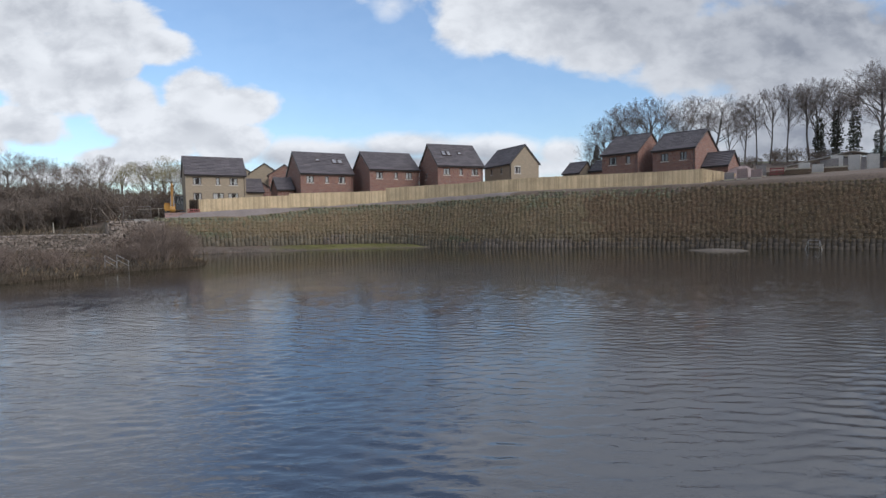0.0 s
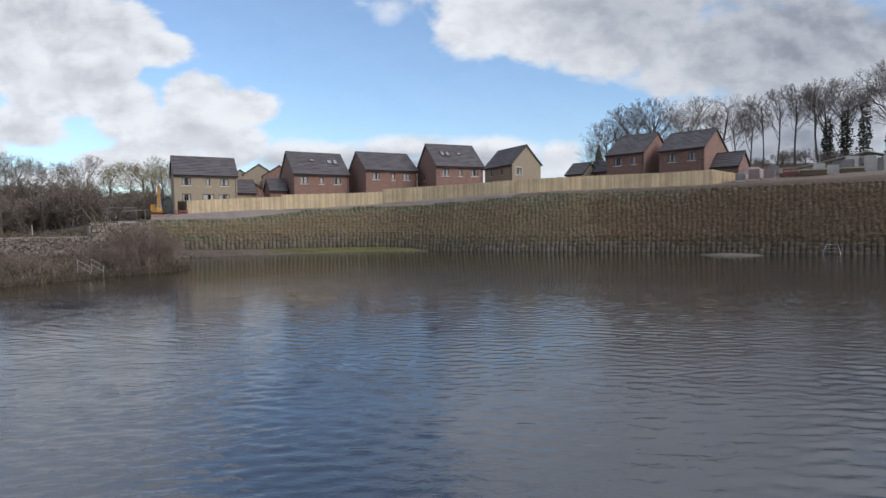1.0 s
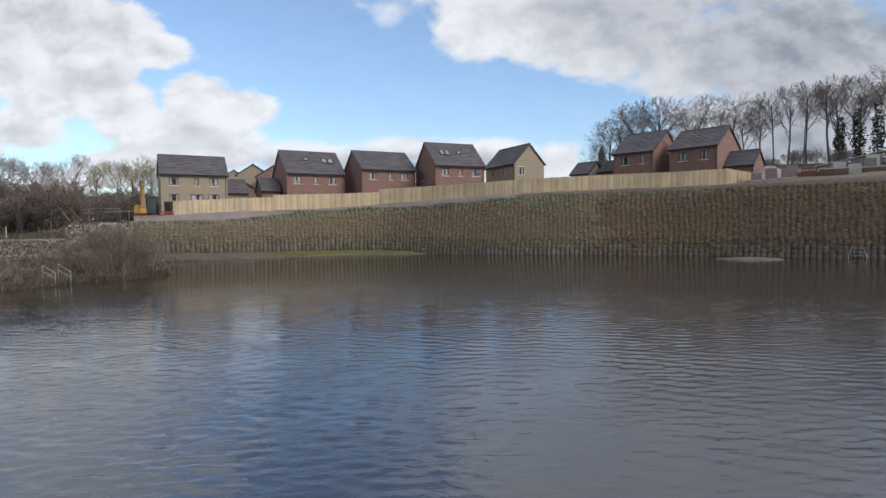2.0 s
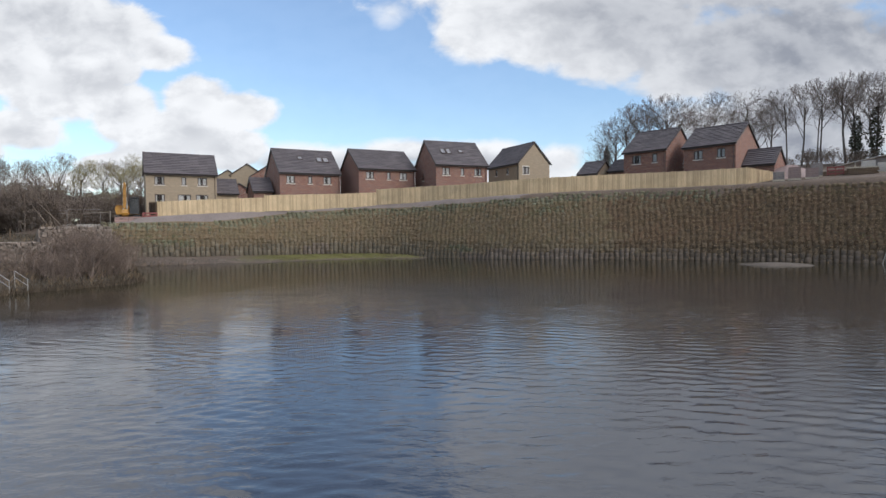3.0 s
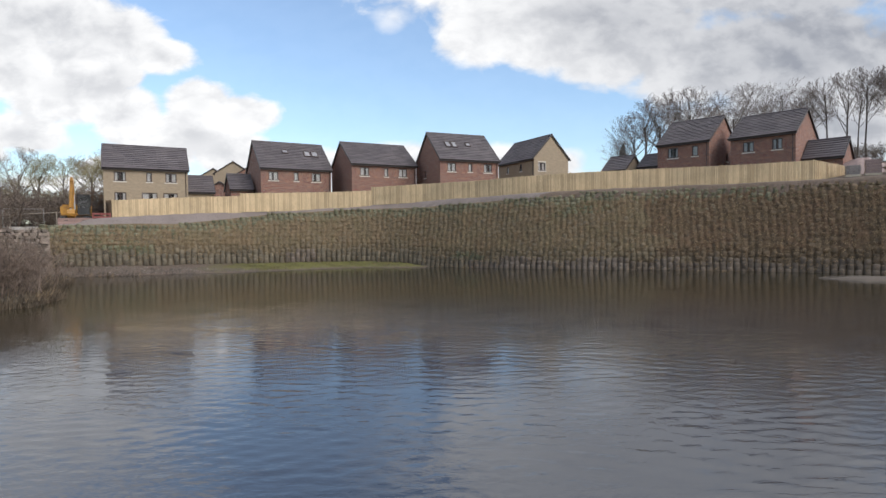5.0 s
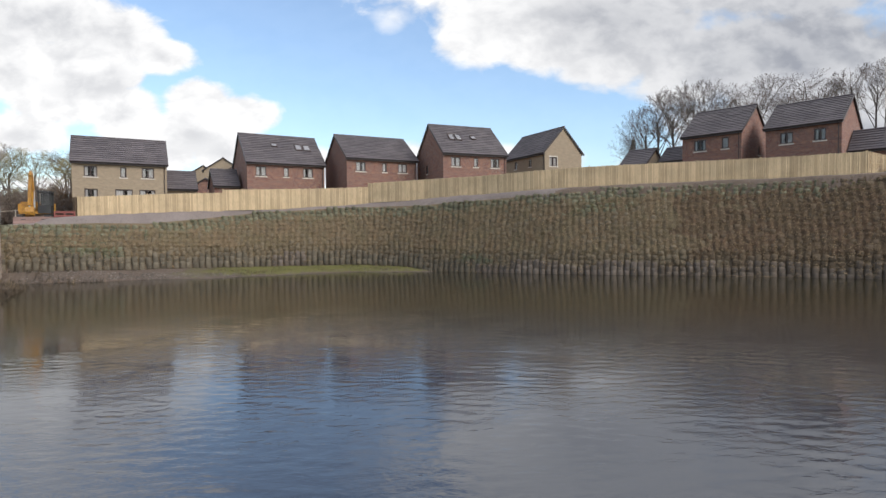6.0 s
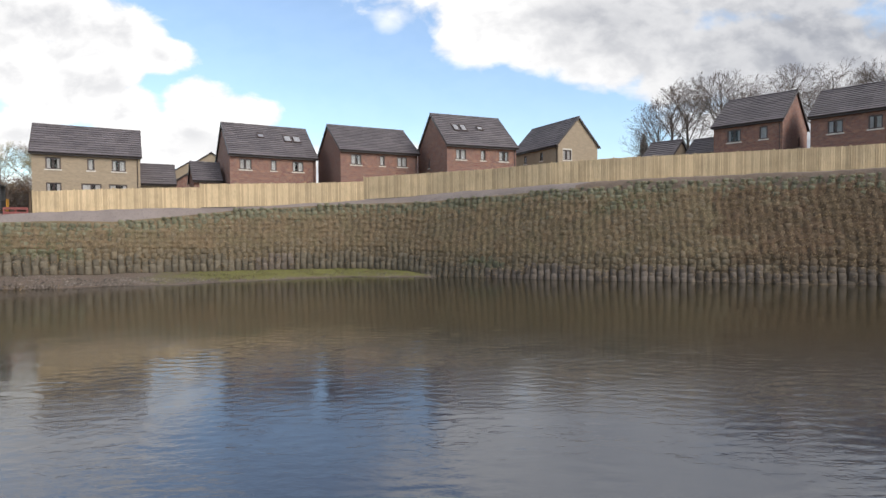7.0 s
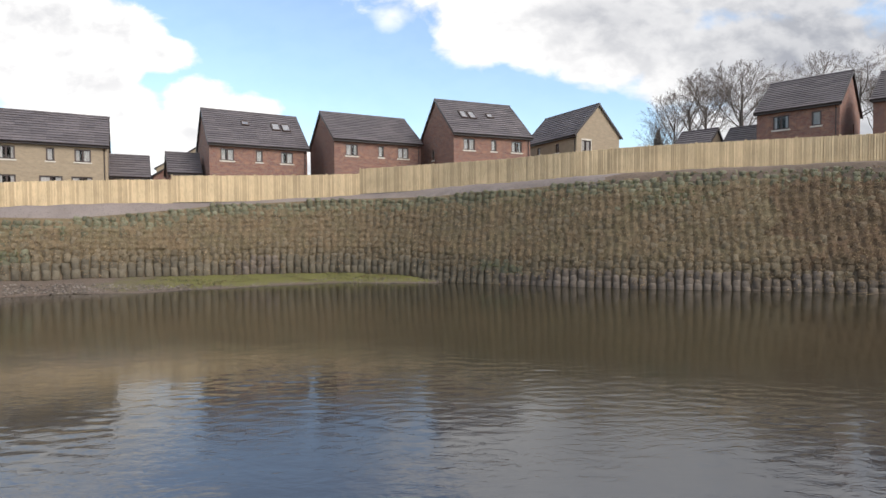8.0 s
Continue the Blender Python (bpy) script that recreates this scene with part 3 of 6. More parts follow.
# ---- fence on top of the bank ----
# bays: start, end (x, y, foot height)
RUNS = [[(-35.55, 81.18, 5.66), (-30, 83.2, 5.98), (-23.9, 86.4, 6.3)],
        [(-23.9, 86.4, 6.6), (-15, 89.5, 6.86), (-9.4, 90.25, 7.03)],
        [(-9.4, 90.25, 7.44), (-3, 88.8, 7.65), (3, 86.6, 7.75), (8, 84.2, 7.95), (13, 82.8, 8.14), (22.6, 81, 8.33), (30, 78.6, 8.36), (35.2, 76.9, 8.5)],
        [(35.2, 76.9, 8.5), (41.5, 79.5, 8.5)]]
FENCE_H = 2.0
fence = thing("fence", pose(0, 0, 0), "new close-boarded softwood fence along the top of the bank", "fence")


def fence_bay(p, q, h0, h1, wood, parent):
    p, q = Vector(p), Vector(q)
    flat = Vector((q.x - p.x, q.y - p.y, 0))
    length = flat.length
    e = flat.normalized()
    n = Vector((e.y, -e.x, 0))
    boards, rails, post = MB(), MB(), MB()
    count = max(1, int(length / 0.155))
    for j in range(count):
        u0, u1 = j / count, (j + rng.uniform(0.66, 0.74)) / count
        zb = p.z + (q.z - p.z) * u0 - 0.22
        zt = zb + 0.16 + h0 + (h1 - h0) * u0 + rng.uniform(-0.02, 0.02)
        a0, a1 = p + flat * u0, p + flat * u1
        off0, off1 = rng.uniform(0.0, 0.03), 0.0
        pts = [(a0.x + n.x * off0, a0.y + n.y * off0, zb), (a1.x, a1.y, zb), (a1.x, a1.y, zt), (a0.x + n.x * off0, a0.y + n.y * off0, zt)]
        back = [(x - n.x * 0.02, y - n.y * 0.02, z) for x, y, z in pts]
        boards.add(pts + back, ((0, 1, 2, 3), (7, 6, 5, 4), (3, 2, 6, 7), (0, 3, 7, 4), (1, 5, 6, 2)))
        # the back board that covers the gap
        c0, c1 = p + flat * (u0 + 0.6 / count), p + flat * min(1.0, u0 + 1.08 / count)
        boards.add([(q_.x - n.x * 0.024, q_.y - n.y * 0.024, z) for q_, z in ((c0, zb), (c1, zb), (c1, zt - 0.03), (c0, zt - 0.03))]
                   + [(q_.x - n.x * 0.04, q_.y - n.y * 0.04, z) for q_, z in ((c0, zb), (c1, zb), (c1, zt - 0.03), (c0, zt - 0.03))],
                   ((0, 1, 2, 3), (7, 6, 5, 4), (3, 2, 6, 7)))
    for hz in (0.3, 1.0, 1.7):
        rails.beam(p - n * 0.07 + Vector((0, 0, hz * h0 / 2)), q - n * 0.07 + Vector((0, 0, hz * h1 / 2)), 0.05, 0.09)
    c = p - n * 0.1
    post.box((c.x - 0.05, c.y - 0.05, p.z - 0.5), (c.x + 0.05, c.y + 0.05, p.z + h0 + 0.02))
    bay = part("boarding", boards, wood, parent, kind="stuff")
    part("railing", rails, wood, bay, kind="stuff")
    part("post", post, wood, bay)


def run_of_bays(run, wood, parent, h0=FENCE_H, h1=FENCE_H, bay=3.0):
    for p, q in zip(run, run[1:]):
        steps = max(1, round(math.dist(p[:2], q[:2]) / bay))
        for j in range(steps):
            a_, b_ = Vector(p).lerp(Vector(q), j / steps), Vector(p).lerp(Vector(q), (j + 1) / steps)
            ha, hb = h0 + (h1 - h0) * j / steps, h0 + (h1 - h0) * (j + 1) / steps
            fence_bay(a_, b_, ha, hb, wood, parent)


for run in RUNS[:3]:
    run_of_bays(run, fence_wood, fence)
run_of_bays(RUNS[3], fence_wood, fence, 2.0, 1.35)
side_fence = thing("side_fence", pose(0, 0, 0), "weathered brown board fence closing the garden side", "fence")
run_of_bays([(-35.7, 81.3, 5.63), (-39.3, 86.2, 5.95)], old_wood, side_fence, 1.95, 1.9, 1.7)

# ---- houses ----


def wall_panel(mb, width, height, holes, m, thick=0.28, mat=0):
    """A wall in the local x-z plane with openings cut through; its outer face at y = 0."""
    xs = sorted({0.0, width, *[h[0] for h in holes], *[h[0] + h[2] for h in holes]})
    zs = sorted({-1.2, height, *[h[1] for h in holes], *[h[1] + h[3] for h in holes]})
    for x0, x1 in zip(xs, xs[1:]):
        for z0, z1 in zip(zs, zs[1:]):
            cx, cz = (x0 + x1) / 2, (z0 + z1) / 2
            if any(h[0] < cx < h[0] + h[2] and h[1] < cz < h[1] + h[3] for h in holes):
                continue
            for y, order in ((0.0, (0, 1, 2, 3)), (thick, (3, 2, 1, 0))):
                mb.add([m @ Vector(p) for p in ((x0, y, z0), (x1, y, z0), (x1, y, z1), (x0, y, z1))], [order], mat)
    for x, z, w, h in holes:
        c = [(x, z), (x + w, z), (x + w, z + h), (x, z + h)]
        for (xa, za), (xb, zb) in zip(c, c[1:] + c[:1]):
            mb.add([m @ Vector(p) for p in ((xa, 0, za), (xa, thick, za), (xb, thick, zb), (xb, 0, zb))], [(0, 1, 2, 3)], mat)


def window(parent, m, x, z, w, h, blind=0.9, panes=2, pale=False):
    """A casement set in an opening of the wall whose outer face is y = 0 of m."""
    fr, t = MB(), 0.11
    y0, y1 = 0.07, 0.14
    for lo, hi in (((x, y0, z), (x + w, y1, z + t)), ((x, y0, z + h - t), (x + w, y1, z + h)),
                   ((x, y0, z + t), (x + t, y1, z + h - t)), ((x + w - t, y0, z + t), (x + w, y1, z + h - t))):
        fr.box(lo, hi, 0, m)
    for j in range(1, panes):
        cx = x + w * j / panes
        fr.box((cx - t / 2, y0, z + t), (cx + t / 2, y1, z + h - t), 0, m)
    win = part("window", fr, frame_grey, parent, "brown casement window with a pale surround" if pale else "dark brown casement window")
    for j in range(panes):
        pane = MB()
        xa, xb = x + w * j / panes + t * 0.8, x + w * (j + 1) / panes - t * 0.8
        pane.add([m @ Vector(p) for p in ((xa, 0.10, z + t * 0.9), (xb, 0.10, z + t * 0.9), (xb, 0.10, z + h - t * 0.9), (xa, 0.10, z + h - t * 0.9))], [(0, 1, 2, 3)])
        ob = part("pane", pane, glass, win)
        ob.visible_shadow = False
        if rng.random() < blind:
            drop, wide = rng.choice((1.0, 1.0, 0.8)), rng.choice((0.5, 0.65, 0.8, 1.0))
            if j == 0:
                ca, cb_ = xa, xa + (xb - xa) * wide
            else:
                ca, cb_ = xb - (xb - xa) * wide, xb
            cl = MB()
            folds = 7
            for q in range(folds):
                ua, ub = ca + (cb_ - ca) * q / folds, ca + (cb_ - ca) * (q + 1) / folds
                ya, yb = (0.125, 0.150) if q % 2 else (0.150, 0.125)
                zl, zh = z + h * (1 - drop) * 0.5, z + h
                cl.add([m @ Vector(p) for p in ((ua, ya, zl), (ub, yb, zl), (ub, yb, zh), (ua, ya, zh))], [(0, 1, 2, 3)])
            part("curtain", cl, curtain_cloth, win, "pale curtain behind the glass")
    if pale:
        sr = MB()
        for lo, hi in (((x - 0.07, -0.02, z), (x, 0.06, z + h)), ((x + w, -0.02, z), (x + w + 0.07, 0.06, z + h)), ((x - 0.07, -0.02, z + h), (x + w + 0.07, 0.06, z + h + 0.16))):
            sr.box(lo, hi, 0, m)
        part("surround", sr, sill_stone, win, "pale stone surround")
    sl = MB()
    sl.box((x - 0.09, -0.06, z - 0.12), (x + w + 0.09, 0.07, z), 0, m)
    part("sill", sl, sill_stone, win, "cast stone sill")


def roof_slope(mb, w, run, rise, ov, eave, verge, course=0.40, m=None):
    """One slope in courses: x across, from the eaves (y = 0) up to the ridge (y = run)."""
    slant = math.hypot(run, rise)
    rows = max(3, round(slant / course))
    up = Vector((0, run / slant, rise / slant))
    nrm = Vector((0, -rise / slant, run / slant))
    for k in range(rows):
        a0, a1 = slant * k / rows - 0.0, slant * (k + 1) / rows + 0.03
        step_x = max(1, round(w / 1.2))
        for j in range(step_x):
            xa, xb = w * j / step_x, w * (j + 1) / step_x
            lift = 0.07 + rng.uniform(-0.008, 0.008)
            b0, b1 = up * a0 + nrm * lift, up * a1 + nrm * 0.008
            c0 = up * a0 - nrm * 0.01
            pts = [Vector((xa, 0, 0)) + b0, Vector((xb, 0, 0)) + b0, Vector((xb, 0, 0)) + b1, Vector((xa, 0, 0)) + b1, Vector((xa, 0, 0)) + c0, Vector((xb, 0, 0)) + c0]
            if m is not None:
                pts = [m @ p for p in pts]
            mb.add(pts, ((0, 1, 2, 3), (4, 5, 1, 0)))
    # underside and verge edges
    for x0, x1 in ((0.0, 0.0), (w, w)):
        pts = [Vector((x0, 0, 0)) - nrm * 0.14, Vector((x0, 0, 0)) + nrm * 0.04, Vector((x0, run, rise)) + nrm * 0.04, Vector((x0, run, rise)) - nrm * 0.14]
        mb.add([m @ p for p in pts] if m is not None else pts, [(0, 1, 2, 3)])
    pts = [Vector((0, 0, 0)) - nrm * 0.05, Vector((w, 0, 0)) - nrm * 0.05, Vector((w, run, rise)) - nrm * 0.05, Vector((0, run, rise)) - nrm * 0.05]
    mb.add([m @ p for p in pts] if m is not None else pts, [(3, 2, 1, 0)])


def skylight(parent, m_slope, x, s, w, h, label):
    """A roof window lying on a slope: x across, s up the slope."""
    fr, pn = MB(), MB()
    t = 0.07
    for lo, hi in (((x, s, 0.0), (x + w, s + t, 0.19)), ((x, s + h - t, 0.0), (x + w, s + h, 0.19)),
                   ((x, s + t, 0.0), (x + t, s + h - t, 0.19)), ((x + w - t, s + t, 0.0), (x + w, s + h - t, 0.19))):
        fr.box(lo, hi, 0, m_slope)
    sky_w = part("skylight", fr, frame_grey, parent, label)
    pn.add([m_slope @ Vector(p) for p in ((x + t, s + t, 0.15), (x + w - t, s + t, 0.15), (x + w - t, s + h - t, 0.15), (x + t, s + h - t, 0.15))], [(0, 1, 2, 3)])
    part("pane", pn, glass, sky_w).visible_shadow = False
    # added panel under the glass: its grey stands in for reflected sky
    bl = MB()
    bl.box((x + t, s + t, 0.10), (x + w - t, s + h - t, 0.12), 0, m_slope)
    part("blind", bl, backing_grey, sky_w, "grey panel standing in for reflected sky")


def house(name, x, y, z_eaves, rot, w, half, rise, walls, label, windows=(), gable_windows=(), side_windows=(), skylights=(), wall_h=5.0, group="new houses on the bank", category="house", pipes=True):
    """A gabled house. (x, y, z_eaves): the roof's front left eaves corner; w: along the front eaves; half: from the eaves to the ridge in plan."""
    ov, vg = 0.35, 0.18
    h = wall_h + 0.12
    hs = thing(name, pose(x, y, z_eaves - wall_h, 0, 0, rot), label, category, group)
    ww, wd = w - 2 * vg, 2 * half - 2 * ov
    m_front = pose(vg, ov, 0)
    m_right = pose(w - vg, ov, 0, 0, 0, 90)
    m_left = pose(vg, ov + wd, 0, 0, 0, -90)
    m_back = pose(w - vg, ov + wd, 0, 0, 0, 180)
    mb = MB()
    wall_panel(mb, ww, h, [tuple(q[:4]) for q in windows], m_front)
    part("wall", mb, walls, hs)
    peak = rise * (wd / 2) / half + 0.02
    for nm, m, holes in (("right", m_right, gable_windows), ("left", m_left, side_windows)):
        mb = MB()
        wall_panel(mb, wd, h, [tuple(q[:4]) for q in holes], m)
        low = h + rise * ov / half - 0.12
        for yy, order in ((0.0, (0, 1, 2, 3, 4)), (0.28, (4, 3, 2, 1, 0))):
            mb.add([m @ Vector(p) for p in ((0, yy, h), (wd, yy, h), (wd, yy, low), (wd / 2, yy, low + peak - 0.05), (0, yy, low))], [order])
        part("gable_wall", mb, walls, hs)
    mb = MB()
    wall_panel(mb, ww, h, [], m_back)
    part("wall", mb, walls, hs)
    mb = MB()
    mb.box((vg + 0.3, ov + 0.3, -0.2), (w - vg - 0.3, ov + wd - 0.3, 0.02))
    mb.box((vg + 0.3, ov + 0.3, wall_h * 0.5 - 0.1), (w - vg - 0.3, ov + wd - 0.3, wall_h * 0.5 + 0.1))
    mb.box((vg + 0.3, ov + 2.6, 0.02), (w - vg - 0.3, ov + 2.7, wall_h))
    part("inner_floor", mb, dark_room, hs)
    # roof
    mb = MB()
    roof_slope(mb, w, half, rise, ov, 0, vg, m=pose(0, 0, wall_h))
    roof_slope(mb, w, half, rise, ov, 0, vg, m=pose(w, 2 * half, wall_h, 0, 0, 180))
    roof = part("roof", mb, roof_tile, hs, "dark grey concrete tiled roof")
    mb = MB()
    n_r = max(2, round(w / 0.45))
    for j in range(n_r):
        mb.tube((w * j / n_r, half, wall_h + rise + 0.0), (w * (j + 1) / n_r + 0.03, half, wall_h + rise + 0.0), 0.13, 0.12, 8)
    part("ridge", mb, roof_tile, roof)
    slant = math.hypot(half, rise)
    for xx in (0.02, w - 0.02):
        for yy in (0.0, 2 * half):
            mb = MB()
            mb.beam((xx, yy, wall_h - 0.06), (xx, half, wall_h + rise - 0.06), 0.05, 0.2)
            part("bargeboard", mb, trim_dark, roof, "dark brown bargeboard")
    mb = MB()
    mb.box((0.05, 0.02, wall_h - 0.20), (w - 0.05, 0.06, wall_h + 0.0))
    mb.box((0.05, 0.06, wall_h - 0.20), (w - 0.05, ov + 0.03, wall_h - 0.16))
    part("fascia", mb, trim_dark, roof)
    mb = MB()
    for a0 in range(6):
        t0, t1 = math.pi + a0 * math.pi / 6, math.pi + (a0 + 1) * math.pi / 6
        r = 0.065
        mb.add([(0, -0.05 + r * math.cos(t0), wall_h + r * math.sin(t0)), (w, -0.05 + r * math.cos(t0), wall_h + r * math.sin(t0)),
                (w, -0.05 + r * math.cos(t1), wall_h + r * math.sin(t1)), (0, -0.05 + r * math.cos(t1), wall_h + r * math.sin(t1))], [(0, 1, 2, 3)])
    part("gutter", mb, trim_dark, hs, "dark brown gutter")
    if pipes:
        mb = MB()
        px = w - vg - 0.25
        mb.tube((px, -0.03, wall_h - 0.05), (px, ov - 0.06, wall_h - 0.45), 0.04, 0.04, 6)
        mb.tube((px, ov - 0.06, wall_h - 0.45), (px, ov - 0.06, -0.2), 0.04, 0.04, 6)
        part("downpipe", mb, trim_dark, hs, "dark brown downpipe")
    for wx_, wz_, ww_, wh_, *more in windows:
        window(hs, m_front, wx_, wz_, ww_, wh_, blind=1.0, panes=1 if ww_ < 0.8 else 2)
    for wx_, wz_, ww_, wh_, *more in gable_windows:
        window(hs, m_right, wx_, wz_, ww_, wh_, blind=1.0, pale=bool(more), panes=1 if ww_ < 0.8 else 2)
    for wx_, wz_, ww_, wh_, *more in side_windows:
        window(hs, m_left, wx_, wz_, ww_, wh_, panes=1 if ww_ < 0.8 else 2)
    ang = math.degrees(math.atan2(rise, half))
    m_slope = pose(0, 0, wall_h, ang, 0, 0)
    for sx, ss, sw, sh, lb in skylights:
        skylight(roof, m_slope, sx, ss, sw, sh, lb)
    return hs


def row3(w, left, mid, right, z=3.45, h=1.15, lower=False):
    """Three first-floor windows at fractions of the front, and the ground-floor ones under them."""
    rows = [(left * w - 0.62, z, 1.24, h), (mid * w - 0.31, z, 0.62, h), (right * w - 0.62, z, 1.24, h)]
    if lower:
        rows += [(left * w - 0.62, 0.95, 1.24, 1.2), (mid * w - 0.85, 0.95, 1.7, 1.2), (right * w - 0.9, 0.95, 1.6, 1.2)]
    return rows


house("house", -40.63, 87.57, 11.86, 30.4, 9.44, 3.4, 3.15, brick_buff, "two-storey buff stone house with a dark tiled roof",
      row3(9.2, 0.185, 0.52, 0.78, lower=True))
house("house", -24.06, 93.56, 12.32, 30.7, 9.66, 4.82, 4.06, brick_red, "red brick house with three roof windows",
      row3(9.4, 0.17, 0.485, 0.77), skylights=[(3.6, 3.55, 0.7, 0.8, "small roof window"), (6.5, 3.05, 0.85, 1.3, "roof window"), (7.55, 3.05, 0.85, 1.3, "roof window")])
house("house", -12.80, 95.86, 13.00, 28.0, 9.70, 5.0, 3.5, brick_red, "red brick house with a plain dark tiled roof",
      row3(9.4, 0.19, 0.52, 0.78))
house("house", -1.15, 95.58, 13.40, 23.6, 9.02, 4.85, 4.2, brick_red, "red brick house with skylights in its roof",
      row3(8.8, 0.19, 0.50, 0.80), side_windows=[(3.4, 3.0, 0.6, 1.1)],
      skylights=[(1.9, 2.9, 0.75, 1.35, "roof window"), (2.85, 2.9, 0.75, 1.35, "roof window"), (5.0, 3.3, 0.75, 0.8, "small roof window")])
house("house", 25.21, 91.26, 14.08, -44.7, 6.4, 4.95, 3.37, brick_red, "red brick house standing below the bare trees",
      [(1.25, 3.35, 1.25, 1.2), (4.1, 3.35, 0.7, 1.2)], gable_windows=[(5.6, 3.0, 0.6, 1.0)])
house("house", 31.41, 86.03, 13.97, -46.8, 6.78, 4.31, 2.95, brick_red, "red brick house beside a low garage",
      [(1.3, 3.35, 1.15, 1.15), (4.2, 3.35, 1.0, 1.15)])
house("house", 7.40, 109.37, 14.05, -62.44, 9.47, 3.4, 3.54, brick_buff, "buff stone house turned gable-on, white-framed window in the gable",
      [(2.2, 3.5, 0.6, 1.0), (5.6, 3.5, 0.6, 1.0)], gable_windows=[(0.75, 3.3, 1.25, 1.2, 1)])
G1 = "low garages"
house("garage", -34.55, 94.7, 9.40, 30.0, 4.0, 2.9, 2.4, brick_buff, "low garage with a dark tiled roof", wall_h=2.4, group=G1, category="garage", pipes=False)
house("garage", -28.2, 94.2, 9.65, 30.7, 3.1, 2.6, 2.2, brick_red, "brick garage built against the red brick house", wall_h=2.4, group=G1, category="garage", pipes=False)
house("garage", 20.0, 96.3, 11.6, -45.0, 3.5, 2.6, 2.0, brick_buff, "small garage with a gabled tiled roof behind the fence", wall_h=3.4, group=G1, category="garage", pipes=False)
house("garage", 24.1, 94.7, 11.85, -45.0, 3.1, 2.4, 1.8, brick_red, "garage roof against the red brick house", wall_h=3.2, group=G1, category="garage", pipes=False)
house("garage", 37.5, 82.6, 11.2, -46.8, 3.8, 2.4, 2.15, brick_red, "low red brick garage at the end of the row", wall_h=2.5, group=G1, category="garage", pipes=False)
G2 = "houses further back"
house("house", -50.2, 143.7, 16.2, -75.0, 8.0, 3.9, 2.6, brick_buff, "buff gabled house further up the site", group=G2, pipes=False)
house("house", -58.6, 153.0, 15.9, -75.0, 8.0, 4.2, 2.6, brick_buff, "far buff house with a dark roof", group=G2, pipes=False)
house("house", -43.7, 138.0, 15.2, -75.0, 8.0, 4.0, 2.6, brick_red, "brick house partly hidden behind the others", group=G2, pipes=False)
house("garage", -39.8, 115.0, 10.8, -75.0, 5.0, 2.2, 1.4, brick_red, "small gabled garage between the houses", wall_h=2.4, group=G2, category="garage", pipes=False)

# ---- bag wall ----
# foot line of the stacked bags: the water's edge moved in by the beach


def foot_line():
    pts = []
    for (x0, y0), (x1, y1) in zip(EDGE, EDGE[1:]):
        n = max(1, int(math.dist((x0, y0), (x1, y1)) / 0.5))
        for j in range(n):
            pts.append((x0 + (x1 - x0) * j / n, y0 + (y1 - y0) * j / n))
    x0, y0 = EDGE[0]
    dx, dy = EDGE[1][0] - x0, EDGE[1][1] - y0
    pts = [(x0 - dx * 0.09 * j, y0 - dy * 0.09 * j) for j in (4, 3, 2, 1)] + pts       # tucked behind the stone wall
    arr = np.array(pts)
    k = np.ones(13) / 13
    pad = np.pad(arr, ((6, 6), (0, 0)), mode="edge")
    pad[:6] = arr[0] + (arr[0] - arr[6]) * np.linspace(1, 1 / 6, 6)[:, None]
    pad[-6:] = arr[-1] + (arr[-1] - arr[-7]) * np.linspace(1 / 6, 1, 6)[:, None]
    arr = np.stack([np.convolve(pad[:, i], k, "valid") for i in range(2)], 1)
    d = np.gradient(arr, axis=0)
    d /= np.linalg.norm(d, axis=1)[:, None]
    inn = np.stack([-d[:, 1], d[:, 0]], 1)
    return arr + inn * np.interp(arr[:, 0], BEACH_X, BEACH_W)[:, None], d, inn


FOOT, ALONG, INTO = foot_line()
arc = np.concatenate([[0], np.cumsum(np.linalg.norm(np.diff(FOOT, axis=0), axis=1))])
COL, ROW, LEAN_BACK = 0.57, 0.42, 0.34
bag_wall = thing("bag_wall", pose(0, 0, 0), "steep bank faced with stacked earth bags, overgrown with dead grass", "retaining wall")
bag_wall["kind"] = "structure"


def bag_mesh(seed):
    """A plump bag seen end-on: 0.56 wide, 0.4 high, its outer end at y = 0."""
    r = random.Random(seed)
    rings = []
    for y, s in ((0.45, 0.96), (0.08, 1.0), (0.0, 0.80)):
        ring = []
        for j in range(10):
            a0 = 2 * math.pi * j / 10 + 0.314
            c, e = math.cos(a0), math.sin(a0)
            px = math.copysign(abs(c) ** 0.45, c) * 0.285 * s * r.uniform(0.87, 1.08)
            pz = math.copysign(abs(e) ** 0.5, e) * 0.215 * s * r.uniform(0.87, 1.08)
            ring.append((px, y + r.uniform(-0.02, 0.02), pz + 0.20))
        rings.append(ring)
    pts = [p for ring in rings for p in ring] + [(r.uniform(-0.05, 0.05), -0.02, 0.2)]
    faces = []
    for k in range(2):
        for j in range(10):
            faces.append((k * 10 + (j + 1) % 10, k * 10 + j, (k + 1) * 10 + j, (k + 1) * 10 + (j + 1) % 10))
    faces += [(20 + (j + 1) % 10, 20 + j, 30) for j in range(10)]
    return pts, faces


BAGS = [bag_mesh(s) for s in range(6)]
BAG_MATS = [bag_moss, bag_brown, bag_grey, bag_green, bag_east, bag_east_low]
bag_data = {}
for bi, (bp, bf) in enumerate(BAGS):
    for mi, mt in enumerate(BAG_MATS):
        one = MB()
        one.add(bp, bf)
        bag_data[bi, mi] = one.mesh("bag", mt, True)

